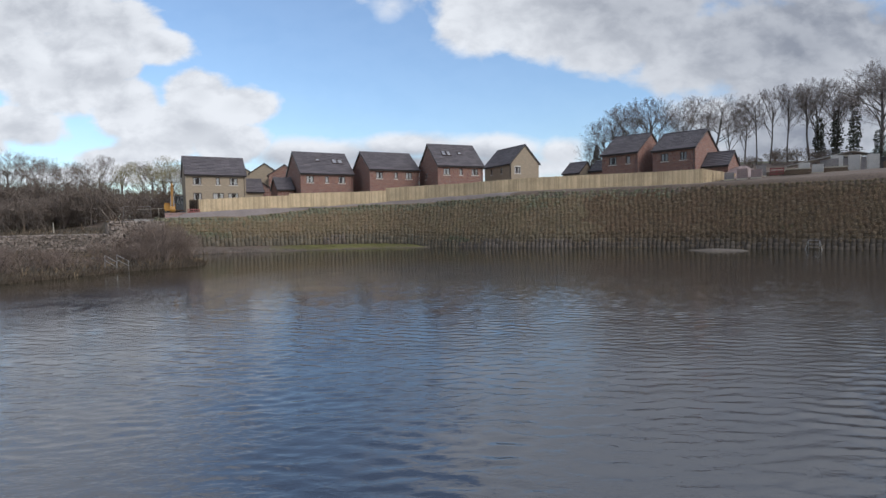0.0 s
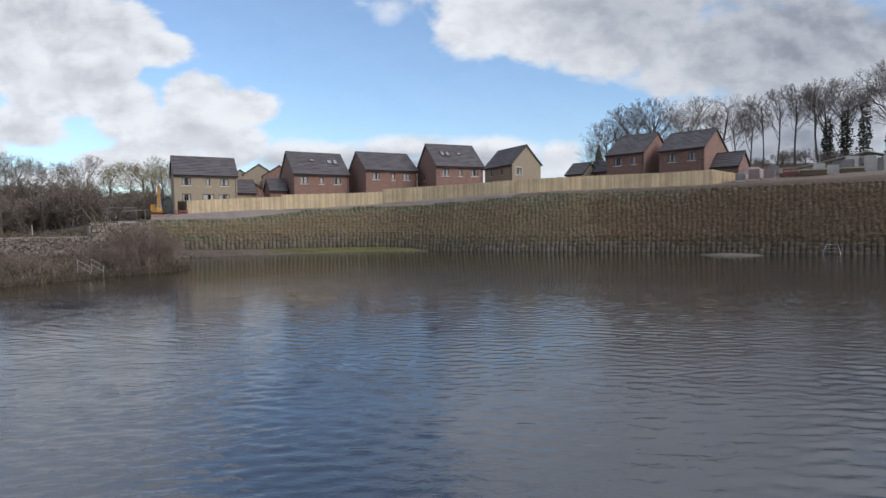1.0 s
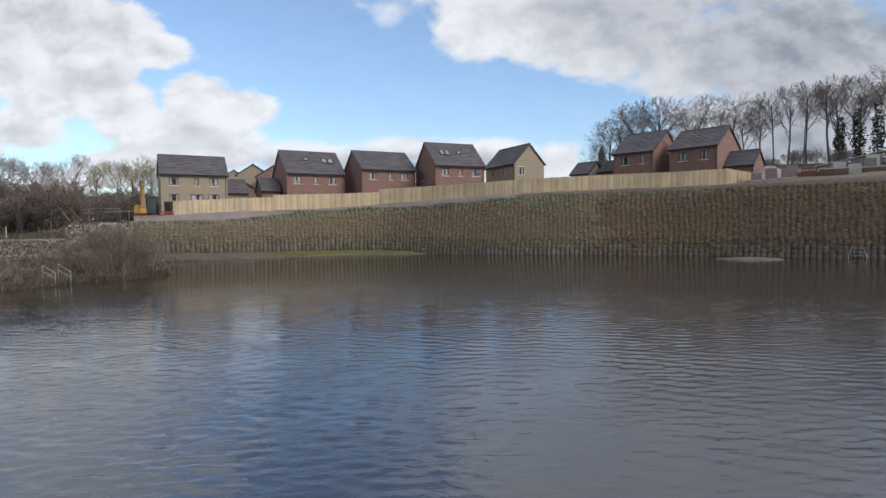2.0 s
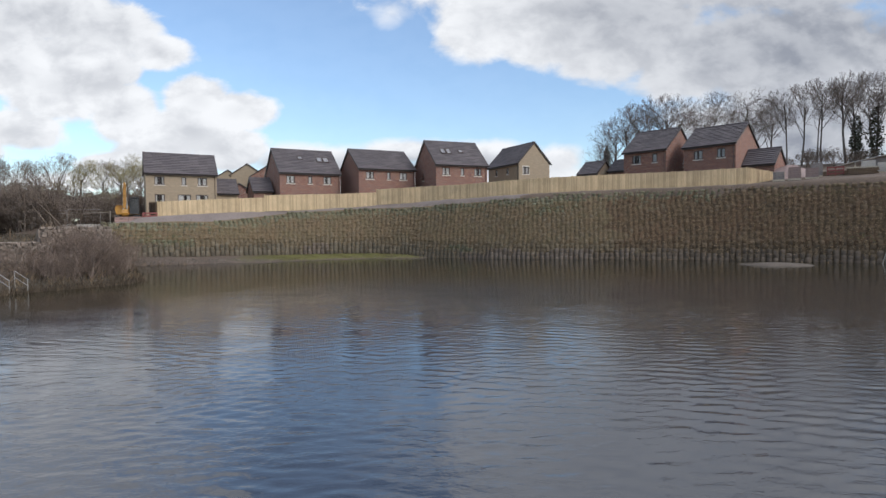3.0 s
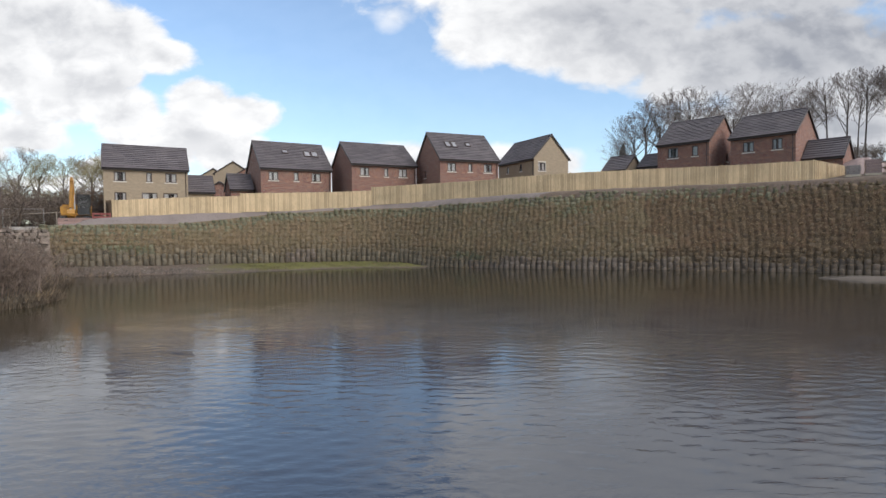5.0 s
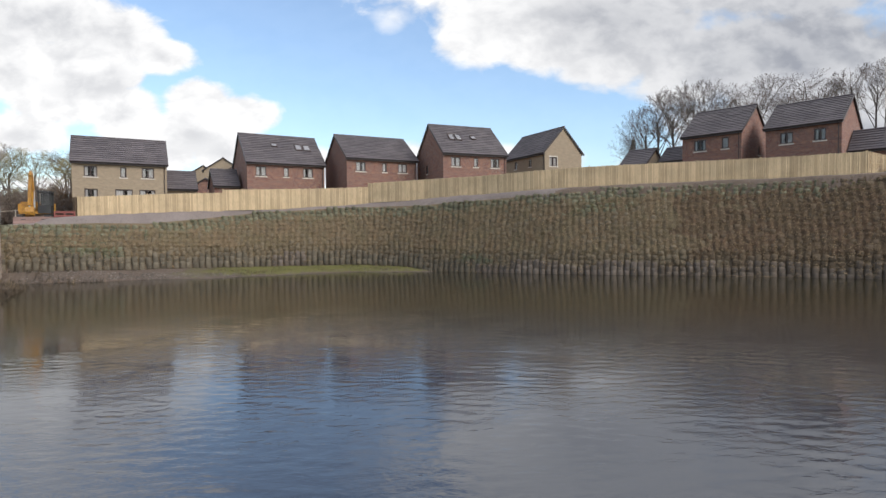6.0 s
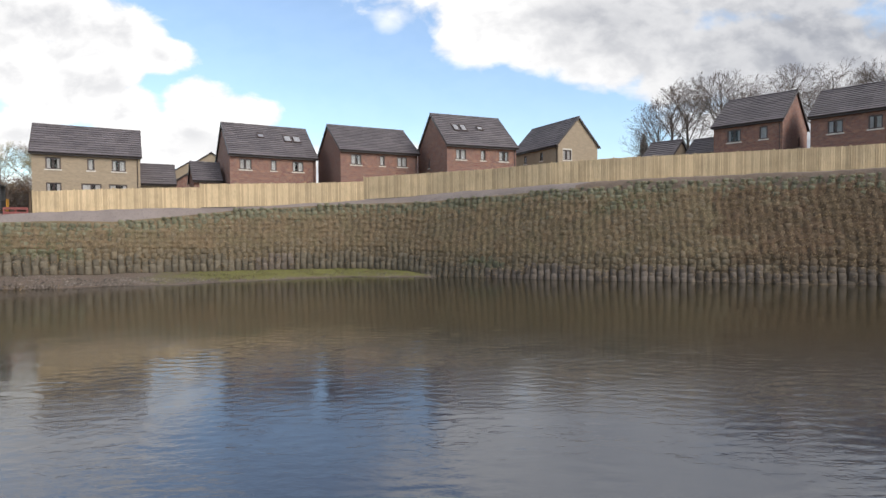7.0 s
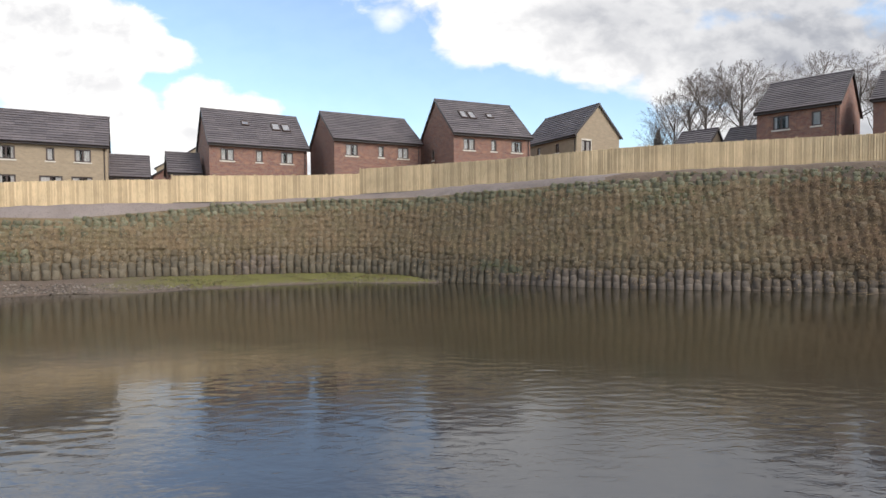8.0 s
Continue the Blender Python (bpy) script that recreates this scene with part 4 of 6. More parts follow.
def drift(s, z):
    """How far a column of bags wanders sideways with height."""
    return 0.0 if z < 1.8 else 0.36 * noise.noise((s * 0.10, z * 0.55, 7.0)) - 0.04 * (z - 1.8)


def set_back(s, z, zf):
    """How far the face leans back at height z."""
    low = LEAN_BACK * 0.55 * min(z - zf, 1.7)
    return low + LEAN_BACK * 1.12 * max(0.0, z - zf - 1.7) + 0.12 * noise.noise((s * 0.05, z * 0.2, 1.0))


singles, joined = [], MB()
joined_v, joined_f, joined_m = [], [], []
tuft_spots = []
columns = int(arc[-1] / COL)
for c in range(columns):
    s0 = (c + 0.5) * COL
    k = min(int(np.searchsorted(arc, s0)), len(arc) - 1)
    fx = float(np.interp(s0, arc, FOOT[:, 0]))
    zf, zt = float(np.interp(fx, BEACH_X, BEACH_Z)), float(np.interp(fx, TOP_X, TOP_Z))
    zf = zf - 0.15
    # courses lie level: start at the level next under the foot
    base = math.floor(zf / ROW) * ROW if fx > -3 else zf
    rows = max(4, round((zt - base) / ROW))
    for r in range(rows):
        z = base + r * ROW
        aligned = r < 2 + (1 if noise.noise((s0 * 0.25, 2.0, 0.0)) > -0.05 else 0)
        shift = (rng.uniform(-0.03, 0.03) if aligned else rng.uniform(-0.06, 0.06)) + drift(s0, z)
        sc = s0 + shift
        qx, qy = float(np.interp(sc, arc, FOOT[:, 0])), float(np.interp(sc, arc, FOOT[:, 1]))
        ex, ey = ALONG[k]
        ix, iy = INTO[k]
        back = set_back(s0, z, zf) + (0 if aligned else rng.uniform(-0.05, 0.05))
        m = Matrix(((ex, ix, 0, qx + ix * back), (ey, iy, 0, qy + iy * back), (0, 0, 1, z + rng.uniform(-0.03, 0.03)), (0, 0, 0, 1))) @ pose(0, rng.uniform(-0.04, 0.04), 0, rng.uniform(-4, 4), rng.uniform(-7, 7) * (0.4 if aligned else 1), rng.uniform(-9, 9) * (0.5 if aligned else 1))
        if aligned:
            m = m @ Matrix.Diagonal((rng.uniform(0.82, 0.99), rng.uniform(0.95, 1.25), rng.uniform(1.7, 2.2), 1))
        else:
            m = m @ pose(0, 0, 0, -10, rng.uniform(2, 16), 0) @ Matrix.Diagonal((rng.uniform(0.72, 1.04), rng.uniform(0.9, 1.3), rng.uniform(1.1, 1.6), 1))
        if r == rows - 1:
            m = m @ Matrix.Diagonal((0.95, 1, 0.72, 1))
        green = noise.noise((qx * 0.11, z * 0.5, 3.0))
        if aligned:
            mat_i = 3 if noise.noise((qx * 0.09, 0.0, 8.0)) + (0.35 if qx < 2 else -0.25) > 0 else 2
        elif r >= rows - 3:
            mat_i = 0
        else:
            mat_i = 0 if green > 0.45 or (r >= rows - 4 and rng.random() < 0.3) else 1
        # the east stretch takes the darker bag copies
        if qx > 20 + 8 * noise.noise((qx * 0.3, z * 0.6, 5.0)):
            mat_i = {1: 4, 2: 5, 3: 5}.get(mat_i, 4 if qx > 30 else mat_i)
        bi = rng.randrange(6)
        if -3.2 < qx < 6.2 and len(singles) < 300:
            singles.append((bi, mat_i, m))
        else:
            bp, bf = BAGS[bi]
            o = len(joined_v)
            joined_v.extend(tuple(m @ Vector(p)) for p in bp)
            joined_f.extend(tuple(o + q for q in f) for f in bf)
            joined_m.extend([mat_i] * len(bf))
        if not aligned or rng.random() < (0.5 if r > 1 else 0.3):
            tuft_spots.append((m, r >= rows - 3, green))
joined.v, joined.f, joined.i = joined_v, joined_f, joined_m
part("bags", joined, BAG_MATS, bag_wall, "stacked earth bags in courses", smooth=True, kind="stuff")

# turf grown over the bags: bare gaps low down, thick in the middle courses, thin at the top
step_s, step_z = 0.13, 0.13
n_s = int(arc[-1] / step_s)
n_z = 58
skin_v, skin_f, skin_m = [], [], []
for i in range(n_s + 1):
    s0 = min(i * step_s, arc[-1])
    k = min(int(np.searchsorted(arc, s0)), len(arc) - 1)
    fx, fy = float(np.interp(s0, arc, FOOT[:, 0])), float(np.interp(s0, arc, FOOT[:, 1]))
    zf, zt = float(np.interp(fx, BEACH_X, BEACH_Z)) - 0.15, float(np.interp(fx, TOP_X, TOP_Z))
    ix, iy = INTO[k]
    for q in range(n_z + 1):
        z = zf - 0.35 + (zt - zf + 0.30) * q / n_z
        rib = 0.5 - 0.5 * math.cos(2 * math.pi * (s0 - drift(s0, z)) / COL)
        mid = max(0.0, min(1.0, (z - zf - 1.75) / 0.5)) * max(0.0, min(1.0, (zt - 0.15 - 0.5 * noise.noise((s0 * 0.3, 1.0, 2.0)) - z) / 0.8))
        cover = 0.13 - mid * (0.135 + 0.09 * noise.noise((s0 * 0.35, z * 0.5, 4.0)))
        lump = 0.10 * noise.noise((s0 * 2.3, z * 2.3, 9.0)) + 0.07 * noise.noise((s0 * 5.5, z * 5.5, 2.0))
        lump += 0.05 * noise.noise((s0 * 1.2, z * 7.0, 6.0)) - 0.05 * abs(math.sin(math.pi * (z - zf) / ROW))
        b0 = set_back(s0, z, zf) + cover - 0.12 * rib * mid + lump * (0.3 + 0.9 * mid)
        skin_v.append((fx + ix * b0, fy + iy * b0, z + 0.05 * noise.noise((s0 * 3, z * 3, 1.0))))
    b1 = set_back(s0, zt, zf)
    fen = float(np.interp(fx, FENCE_X, FENCE_Z))
    wob = 0.05 * noise.noise((s0 * 0.8, 3.0, 3.0))
    for dd, zz in ((0.35, zt - 0.02), (0.75, zt + (fen - zt) * 0.55 + wob), (1.2, fen - 0.03 + wob), (max(2.6, 4.2 - b1), fen)):
        skin_v.append((fx + ix * (b1 + dd), fy + iy * (b1 + dd), zz))
w_ = n_z + 5
for i in range(n_s):
    for q in range(w_ - 1):
        o = i * w_ + q
        skin_f.append((o, o + w_, o + w_ + 1, o + 1))
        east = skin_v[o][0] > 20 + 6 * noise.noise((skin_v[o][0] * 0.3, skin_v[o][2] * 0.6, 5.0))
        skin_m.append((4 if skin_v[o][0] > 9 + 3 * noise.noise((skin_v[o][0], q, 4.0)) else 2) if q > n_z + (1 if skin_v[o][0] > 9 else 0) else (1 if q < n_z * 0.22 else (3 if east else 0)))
mb = MB()
mb.v, mb.f, mb.i = skin_v, skin_f, skin_m
part("turf_skin", mb, [turf, earth, gravel, east_turf, site_mud], bag_wall, "dead brown turf grown over the bags", smooth=True, kind="stuff")


def blades(mb, origin, out_dir, count, length, width, droop, r, mat=0):
    for _ in range(count):
        side = Vector((r.uniform(-1, 1), r.uniform(-1, 1), 0)).normalized()
        d = (out_dir + Vector((r.uniform(-0.7, 0.7), r.uniform(-0.5, 0.5), r.uniform(-0.3, 1.0)))).normalized()
        ln = length * r.uniform(0.5, 1.3)
        p0 = origin + side * r.uniform(0, 0.14)
        p1 = p0 + d * ln * 0.55
        p2 = p1 + (d + Vector((0, 0, -droop))).normalized() * ln * 0.5
        sd = d.cross(Vector((0.3, 0.2, 1))).normalized() * width
        mb.add([p0 - sd, p0 + sd, p1 + sd * 0.7, p1 - sd * 0.7, p2], [(0, 1, 2, 3), (3, 2, 4)], mat)


grass_r = random.Random(11)
mb = MB()
for m, is_top, green in tuft_spots:
    dense = 5 if m.translation.x < 50 else 2
    for _ in range(dense):
        if grass_r.random() < (0.7 if is_top else 0.9):
            o = m @ Vector((grass_r.uniform(-0.3, 0.3), -0.07, grass_r.uniform(0.05, 0.28 if is_top else 0.5)))
            blades(mb, o, (m.to_3x3() @ Vector((0, -1, 0.5))).normalized(), 3, 0.16 if is_top else 0.22, 0.026, 1.5, grass_r, 1 if (is_top and grass_r.random() < 0.6) or green > 0.5 else 0)
part("bank_grass", mb, [dead_grass, green_grass], bag_wall, "dead brown grass growing between the bags", kind="stuff")

# ---- trees ----


def branch(mb, p, d, length, r0, level, spec, r):
    """Grows one limb in bent pieces and its side branches."""
    pieces = 4 if level == 0 else (3 if level == 1 else (1 if level == spec["levels"] else 2))
    pts, q, dd = [p], p, d.copy()
    for j in range(pieces):
        bend = spec["bend"] * (0.4 if level == 0 else 1.0)
        dd = (dd + Vector((r.uniform(-bend, bend), r.uniform(-bend, bend), r.uniform(-bend, bend) + spec["rise"] * (0.5 if level else 0.1)))).normalized()
        q = q + dd * length / pieces
        pts.append(q)
    if level == spec["levels"]:                        # a last twig: one slender blade
        side = dd.cross(Vector((r.uniform(-1, 1), r.uniform(-1, 1), r.uniform(-1, 1)))).normalized() * spec["min_r"] * 1.45
        mb.add([pts[0] - side, pts[0] + side, pts[-1]], [(0, 1, 2)], 1)
        return
    sides = (7, 5, 3, 3, 3, 3)[level]
    r1 = r0 * (0.55 if level == 0 else 0.35)
    for j in range(pieces):
        ra, rb = r0 + (r1 - r0) * j / pieces, r0 + (r1 - r0) * (j + 1) / pieces
        mb.tube(pts[j], pts[j + 1], max(ra, spec["min_r"]), max(rb, spec["min_r"] * 0.8), sides, 0 if level < 2 else 1, cap=False)
    kids = spec["kids"][level]
    for k in range(kids):
        u = spec["from"][level] + (1 - spec["from"][level]) * ((k + r.uniform(0.2, 0.9)) / kids) ** 0.72
        u = min(u, 0.99)
        seg = min(int(u * pieces), pieces - 1)
        base = pts[seg].lerp(pts[seg + 1], u * pieces - seg)
        ax = (pts[seg + 1] - pts[seg]).normalized()
        az = r.uniform(0, 2 * math.pi)
        o = ax.orthogonal().normalized()
        o = (o * math.cos(az) + ax.cross(o) * math.sin(az))
        ang = radians(r.uniform(*spec["angle"]))
        kd = (ax * math.cos(ang) + o * math.sin(ang)).normalized()
        frac = (1.05 - 0.55 * u) if level == 0 else (1.0 - 0.35 * u)
        reach = length * spec["ratio"][level] * frac * r.uniform(0.8, 1.2)
        cz, rx, rz = spec["dome"]
        for _ in range(5):                             # keep within the rounded crown
            tip = base + kd * reach + Vector((0, 0, reach * 0.12))
            if (tip.x * tip.x + tip.y * tip.y) / (rx * rx) + (tip.z - cz) ** 2 / (rz * rz) < r.uniform(0.88, 1.1):
                break
            reach *= 0.76
        branch(mb, base, kd, reach, r0 * (0.42 if level == 0 else 0.45) * (1.1 - 0.4 * u), level + 1, spec, r)


def tree_meshes(seed, spec):
    r = random.Random(seed)
    mb = MB()
    for s in range(spec["stems"]):
        tiltd = spec["stem_tilt"]
        a0 = r.uniform(0, 6.283)
        d = Vector((math.cos(a0) * tiltd * r.uniform(0.3, 1), math.sin(a0) * tiltd * r.uniform(0.3, 1), 1)).normalized()
        spread = spec["stem_spread"]
        branch(mb, Vector((r.uniform(-spread, spread), r.uniform(-spread, spread), -0.3)), d, spec["trunk"] * r.uniform(0.85, 1.1), spec["radius"] * r.uniform(0.8, 1.1), 0, spec, r)
    tall = max(p[2] for p in mb.v)
    out = []
    for want in (0, 1):
        sub = MB()
        remap = {}
        for f, i in zip(mb.f, mb.i):
            if i == want:
                sub.f.append(tuple(remap.setdefault(q, len(remap)) for q in f))
                sub.i.append(0)
        sub.v = [None] * len(remap)
        for q, w in remap.items():
            sub.v[w] = mb.v[q]
        out.append(sub)
    return out, tall


ASH = dict(levels=4, kids=(11, 8, 7, 7), angle=(18, 50), ratio=(0.85, 0.60, 0.56, 0.62), bend=0.15, rise=0.14, min_r=0.0065, stems=1, stem_tilt=0.06, stem_spread=0, trunk=10.5, radius=0.17, dome=(9.6, 5.0, 6.0))
ASH["from"] = (0.26, 0.22, 0.2, 0.1)
TALL = dict(ASH, kids=(10, 8, 7, 7), angle=(15, 44), ratio=(0.70, 0.60, 0.56, 0.62), trunk=12.5, radius=0.155, dome=(12.0, 3.9, 5.2))
TALL["from"] = (0.42, 0.22, 0.2, 0.1)
OAK = dict(ASH, kids=(12, 8, 7, 7), angle=(28, 64), trunk=9.0, radius=0.20, bend=0.22, dome=(8.4, 5.6, 5.2))
OAK["from"] = (0.28, 0.25, 0.2, 0.1)
SCRUB = dict(levels=3, kids=(8, 6, 8), angle=(18, 55), ratio=(0.6, 0.55, 0.55), bend=0.2, rise=0.10, min_r=0.008, stems=10, stem_tilt=0.75, stem_spread=1.2, trunk=3.4, radius=0.05, dome=(1.7, 3.0, 2.5))
SCRUB["from"] = (0.10, 0.12, 0.05)

protos = {}
for key, spec, seeds in (("ash", ASH, (1, 2, 3)), ("tall", TALL, (4, 5)), ("oak", OAK, (6, 7)), ("scrub", SCRUB, (8, 9, 10))):
    for sd in seeds:
        protos.setdefault(key, []).append(tree_meshes(sd, spec))
mesh_cache = {}


def tree(name, kind, which, x, y, height, twigs, label, category, group, rot=0.0, wide=1.0, base=None, ivy=0.0, sink=0.15):
    (trunk, crown), tall = protos[kind][which % len(protos[kind])]
    key = (kind, which % len(protos[kind]), twigs.name)
    if key not in mesh_cache:
        mesh_cache[key] = (trunk.mesh("trunk", bark if kind != "scrub" else twigs, True), crown.mesh("crown", twigs, False))
    z = ground_z(x, y) if base is None else base
    s = height / tall
    ob = thing(name, pose(x, y, z - sink, 0, 0, rot) @ Matrix.Diagonal((s * wide, s * wide, s, 1)), label, category, group)
    if kind == "scrub":
        part("brushwood", mesh_cache[key][0], None, ob, kind="stuff")
    else:
        part("trunk", mesh_cache[key][0], None, ob)
    part("crown", mesh_cache[key][1], None, ob)
    if ivy:
        r, mb = random.Random(int(x * 7 + y)), MB()
        for _ in range(900):
            h = ivy * min(r.random(), r.random() + 0.3)
            a0 = r.uniform(0, 6.283)
            lobes = 1 + 0.9 * noise.noise((x + math.cos(a0), y + math.sin(a0), h * 0.55))
            rad = 0.2 + 0.95 * r.random() ** 0.7 * (1.02 - h / (ivy + 0.1)) ** 0.45 * max(0.15, lobes)
            c = Vector((math.cos(a0) * rad, math.sin(a0) * rad, h)) / s
            u = Vector((r.uniform(-1, 1), r.uniform(-1, 1), r.uniform(-1, 1))).normalized() * 0.19 / s
            w = u.orthogonal().normalized() * 0.15 / s
            mb.add([c - u, c + w, c + u, c - w], [(0, 1, 2, 3)])
        part("ivy", mb, ivy_leaf, ob, "dark green ivy up the trunk")
    return ob


TR = "bare trees on the hill"
HILL = [  # kind, x, y, height, width
    ("ash", 37.7, 147.9, 14.0, 1.2), ("ash", 42.1, 149.9, 19.5, 1.2), ("tall", 45.0, 147.9, 22.0, 1.25), ("ash", 48.9, 148.9, 23.0, 1.2), ("tall", 52.6, 146.9, 23.5, 1.2), ("oak", 55.7, 149.9, 22.5, 1.0),
    ("ash", 56.1, 134.1, 20.5, 1.2), ("oak", 62.1, 130.8, 20.0, 1.1), ("ash", 65.5, 129.2, 15.0, 0.9), ("tall", 68.5, 124.2, 18.0, 1.0), ("tall", 70.9, 123.2, 17.5, 0.9),
    ]
HILL += [
    ("tall", 74.8, 123.2, 19.0, 1.0), ("tall", 77.6, 120.3, 19.5, 1.0), ("ash", 80.2, 121.3, 19.0, 0.9), ("tall", 83.1, 120.3, 19.5, 1.0), ("tall", 84.1, 116.3, 18.0, 0.9),
    ("oak", 84.6, 110.4, 25.0, 0.9), ("ash", 88.0, 111.4, 25.0, 0.9), ("tall", 91.0, 110.4, 24.0, 1.0), ("oak", 94.4, 110.4, 24.0, 1.0), ("tall", 97.8, 108.5, 23.0, 1.0),
    ("ash", 59.7, 144.0, 16.0, 0.9), ("ash", 73.3, 138.0, 15.0, 1.0), ("tall", 81.2, 134.1, 17.0, 1.0), ("ash", 89.0, 128.2, 18.0, 1.0), ("ash", 95.8, 124.2, 20.0, 1.0)]
for j, (kind, x, y, hgt, wd) in enumerate(HILL):
    hgt *= 0.92 if x < 84 else 0.88
    ivied = 7.5 + (j * 5 % 4) * 1.7 if x > 80 and y < 124 else (3.5 if kind == "oak" else 0.0)
    tree("tree", kind, j, x, y, hgt, twig_grey, "tall bare winter tree with ivy on its trunk" if ivied else "tall bare winter tree with a fine grey crown", "tree", TR, rot=j * 67.0, wide=wd * (1.34 if x > 63 else 1.2), ivy=ivied)


def evergreen(x, y, height, wide, label):
    """A dense dark conifer: a trunk and a crown of small leaf clumps in an uneven cone."""
    z, r = ground_z(x, y), random.Random(77)
    ob = thing("conifer", pose(x, y, z - 0.1), label, "tree")
    mb = MB()
    mb.tube((0, 0, -0.2), (0.1, 0, height * 0.9), 0.22, 0.04, 7)
    part("trunk", mb, bark, ob)
    mb = MB()
    for _ in range(2600):
        h = height * (0.12 + 0.88 * r.random())
        a0 = r.uniform(0, 6.283)
        bulge = 1 + 0.6 * noise.noise((math.cos(a0) * 1.4, math.sin(a0) * 1.4, h * 0.6))
        rad = wide * min(1.0, 1.9 * (1 - h / height) + 0.1) * bulge * r.random() ** 0.5
        c = Vector((math.cos(a0) * rad, math.sin(a0) * rad, h))
        u = Vector((r.uniform(-1, 1), r.uniform(-1, 1), r.uniform(-0.3, 1))).normalized() * 0.30
        w = u.orthogonal().normalized() * 0.12
        mb.add([c - u, c + w, c + u, c - w], [(0, 1, 2, 3)])
    part("crown", mb, ivy_leaf, ob, "dark green foliage")


evergreen(43.0, 160.0, 11.5, 1.7, "small dark green conifer behind the garages")
# west side: bare trees and scrub
WEST = [("oak", -96, 92, 13.5), ("ash", -89, 96, 14.5), ("oak", -82, 92, 12.5), ("ash", -77, 98, 14.5), ("oak", -72, 96, 13.5), ("ash", -67.5, 101, 12.0), ("ash", -63, 99, 10.0),
        ("oak", -60, 104, 10.5), ("ash", -56, 103, 10.5), ("oak", -52.5, 104, 11.0), ("ash", -49.5, 107, 11.0), ("ash", -70, 112, 13.0), ("ash", -58, 118, 12.5), ("oak", -64, 122, 13.0), ("ash", -80, 110, 14.0)]
for j, (kind, x, y, hgt) in enumerate(WEST):
    tree("tree", kind, j + 1, x, y, hgt, twig_olive if -61 < x < -51 else twig_brown, "bare scrubby tree with brownish twigs", "tree", "trees west of the site", rot=j * 41.0, wide=1.25)
bush_r = random.Random(5)
for j in range(64):
    x, y = -104 + j * 0.9 + bush_r.uniform(-1, 1), 84 + bush_r.uniform(-5, 11)
    if x > -52:
        y += 12
    tree("bush", "scrub", j, x, y, bush_r.uniform(4.5, 8.5) * (0.75 if x > -64 else 1.0), twig_brown, "dense leafless brown bush in the hedgerow", "bush", "hedgerow bushes", rot=j * 77.0, wide=bush_r.uniform(1.0, 1.5))
for j in range(40):
    u = (j + bush_r.random()) / 40
    tree("bush", "scrub", j + 1, -45.5 - 44 * u, 77.5 - 17 * u + bush_r.uniform(-1.2, 4.0), bush_r.uniform(3.6, 5.6), twig_brown, "dense leafless brown bush behind the stone wall", "bush", "hedgerow bushes", rot=j * 59.0, wide=bush_r.uniform(1.2, 1.6))
for j in range(30):
    x = -102 + j * 1.8 + bush_r.uniform(-0.8, 0.8)
    tree("bush", "scrub", j + 3, x, 97 + bush_r.uniform(-2, 3) + (4 if x > -58 else 0), bush_r.uniform(6.0, 8.8) * (0.85 if x > -64 else 1.0), twig_olive if j % 4 == 3 and x > -66 else twig_brown, "tall leafless brown thicket under the bare trees", "bush", "hedgerow bushes", rot=j * 47.0, wide=bush_r.uniform(0.9, 1.2))
for j in range(16):
    tree("bush", "scrub", j + 2, -64 + j * 1.25 + bush_r.uniform(-0.5, 0.5), 92 + bush_r.uniform(-3, 3) + (3 if j > 10 else 0), bush_r.uniform(3.0, 4.6), twig_brown, "dense leafless brown bush below the bare trees", "bush", "hedgerow bushes", rot=j * 83.0, wide=bush_r.uniform(1.3, 1.7))
for j in range(12):
    x = 64 + j * 2.6 + bush_r.uniform(-1, 1)
    tree("bush", "scrub", j, x, 121 - (x - 64) * 0.35 + bush_r.uniform(-2, 4), bush_r.uniform(1.8, 4.0), twig_brown, "leafless brown undergrowth below the hill trees", "bush", "undergrowth", rot=j * 91.0, wide=1.3)
tree("bush", "scrub", 2, -46.3, 95.0, 5.6, twig_russet, "tall russet shrub beside the buff house", "bush", "", wide=0.7)
# willow scrub standing in the water's edge
for j, (x, y, hgt, wd) in enumerate([(-27.3, 55.2, 4.5, 0.8), (-28.9, 56.6, 5.2, 0.85), (-26.4, 57.6, 3.4, 0.9), (-30.6, 58.5, 4.4, 1.0), (-28.4, 59.8, 4.2, 0.9), (-28.6, 53.4, 2.8, 1.0), (-31.0, 54.6, 2.4, 1.1), (-32.6, 61.0, 3.8, 1.0), (-33.5, 57.5, 3.4, 1.1)]):
    tree("willow_bush", "scrub", j, x, y, hgt, twig_red, "leafless russet willow scrub at the water's edge", "bush", "willow scrub", rot=j * 50.0, wide=wd, base=0.0)
for j, (x, y, hgt) in enumerate([(-33.4, 39.0, 2.2), (-33.2, 43.0, 2.5), (-36.0, 41.0, 2.6), (-31.2, 46.2, 1.9), (-34.5, 47.0, 2.1), (-37.5, 45.0, 2.4), (-40.0, 50.0, 1.8), (-37.0, 54.0, 1.5), (-35.0, 34.0, 2.5), (-42.0, 45.0, 2.6), (-39.0, 38.0, 2.6), (-30.2, 49.5, 1.3), (-35.4, 50.5, 1.6)]):
    tree("bush", "scrub", j, x, y, hgt, twig_red, "low leafless brown scrub on the shore", "bush", "shore scrub", rot=j * 35.0, wide=1.5)

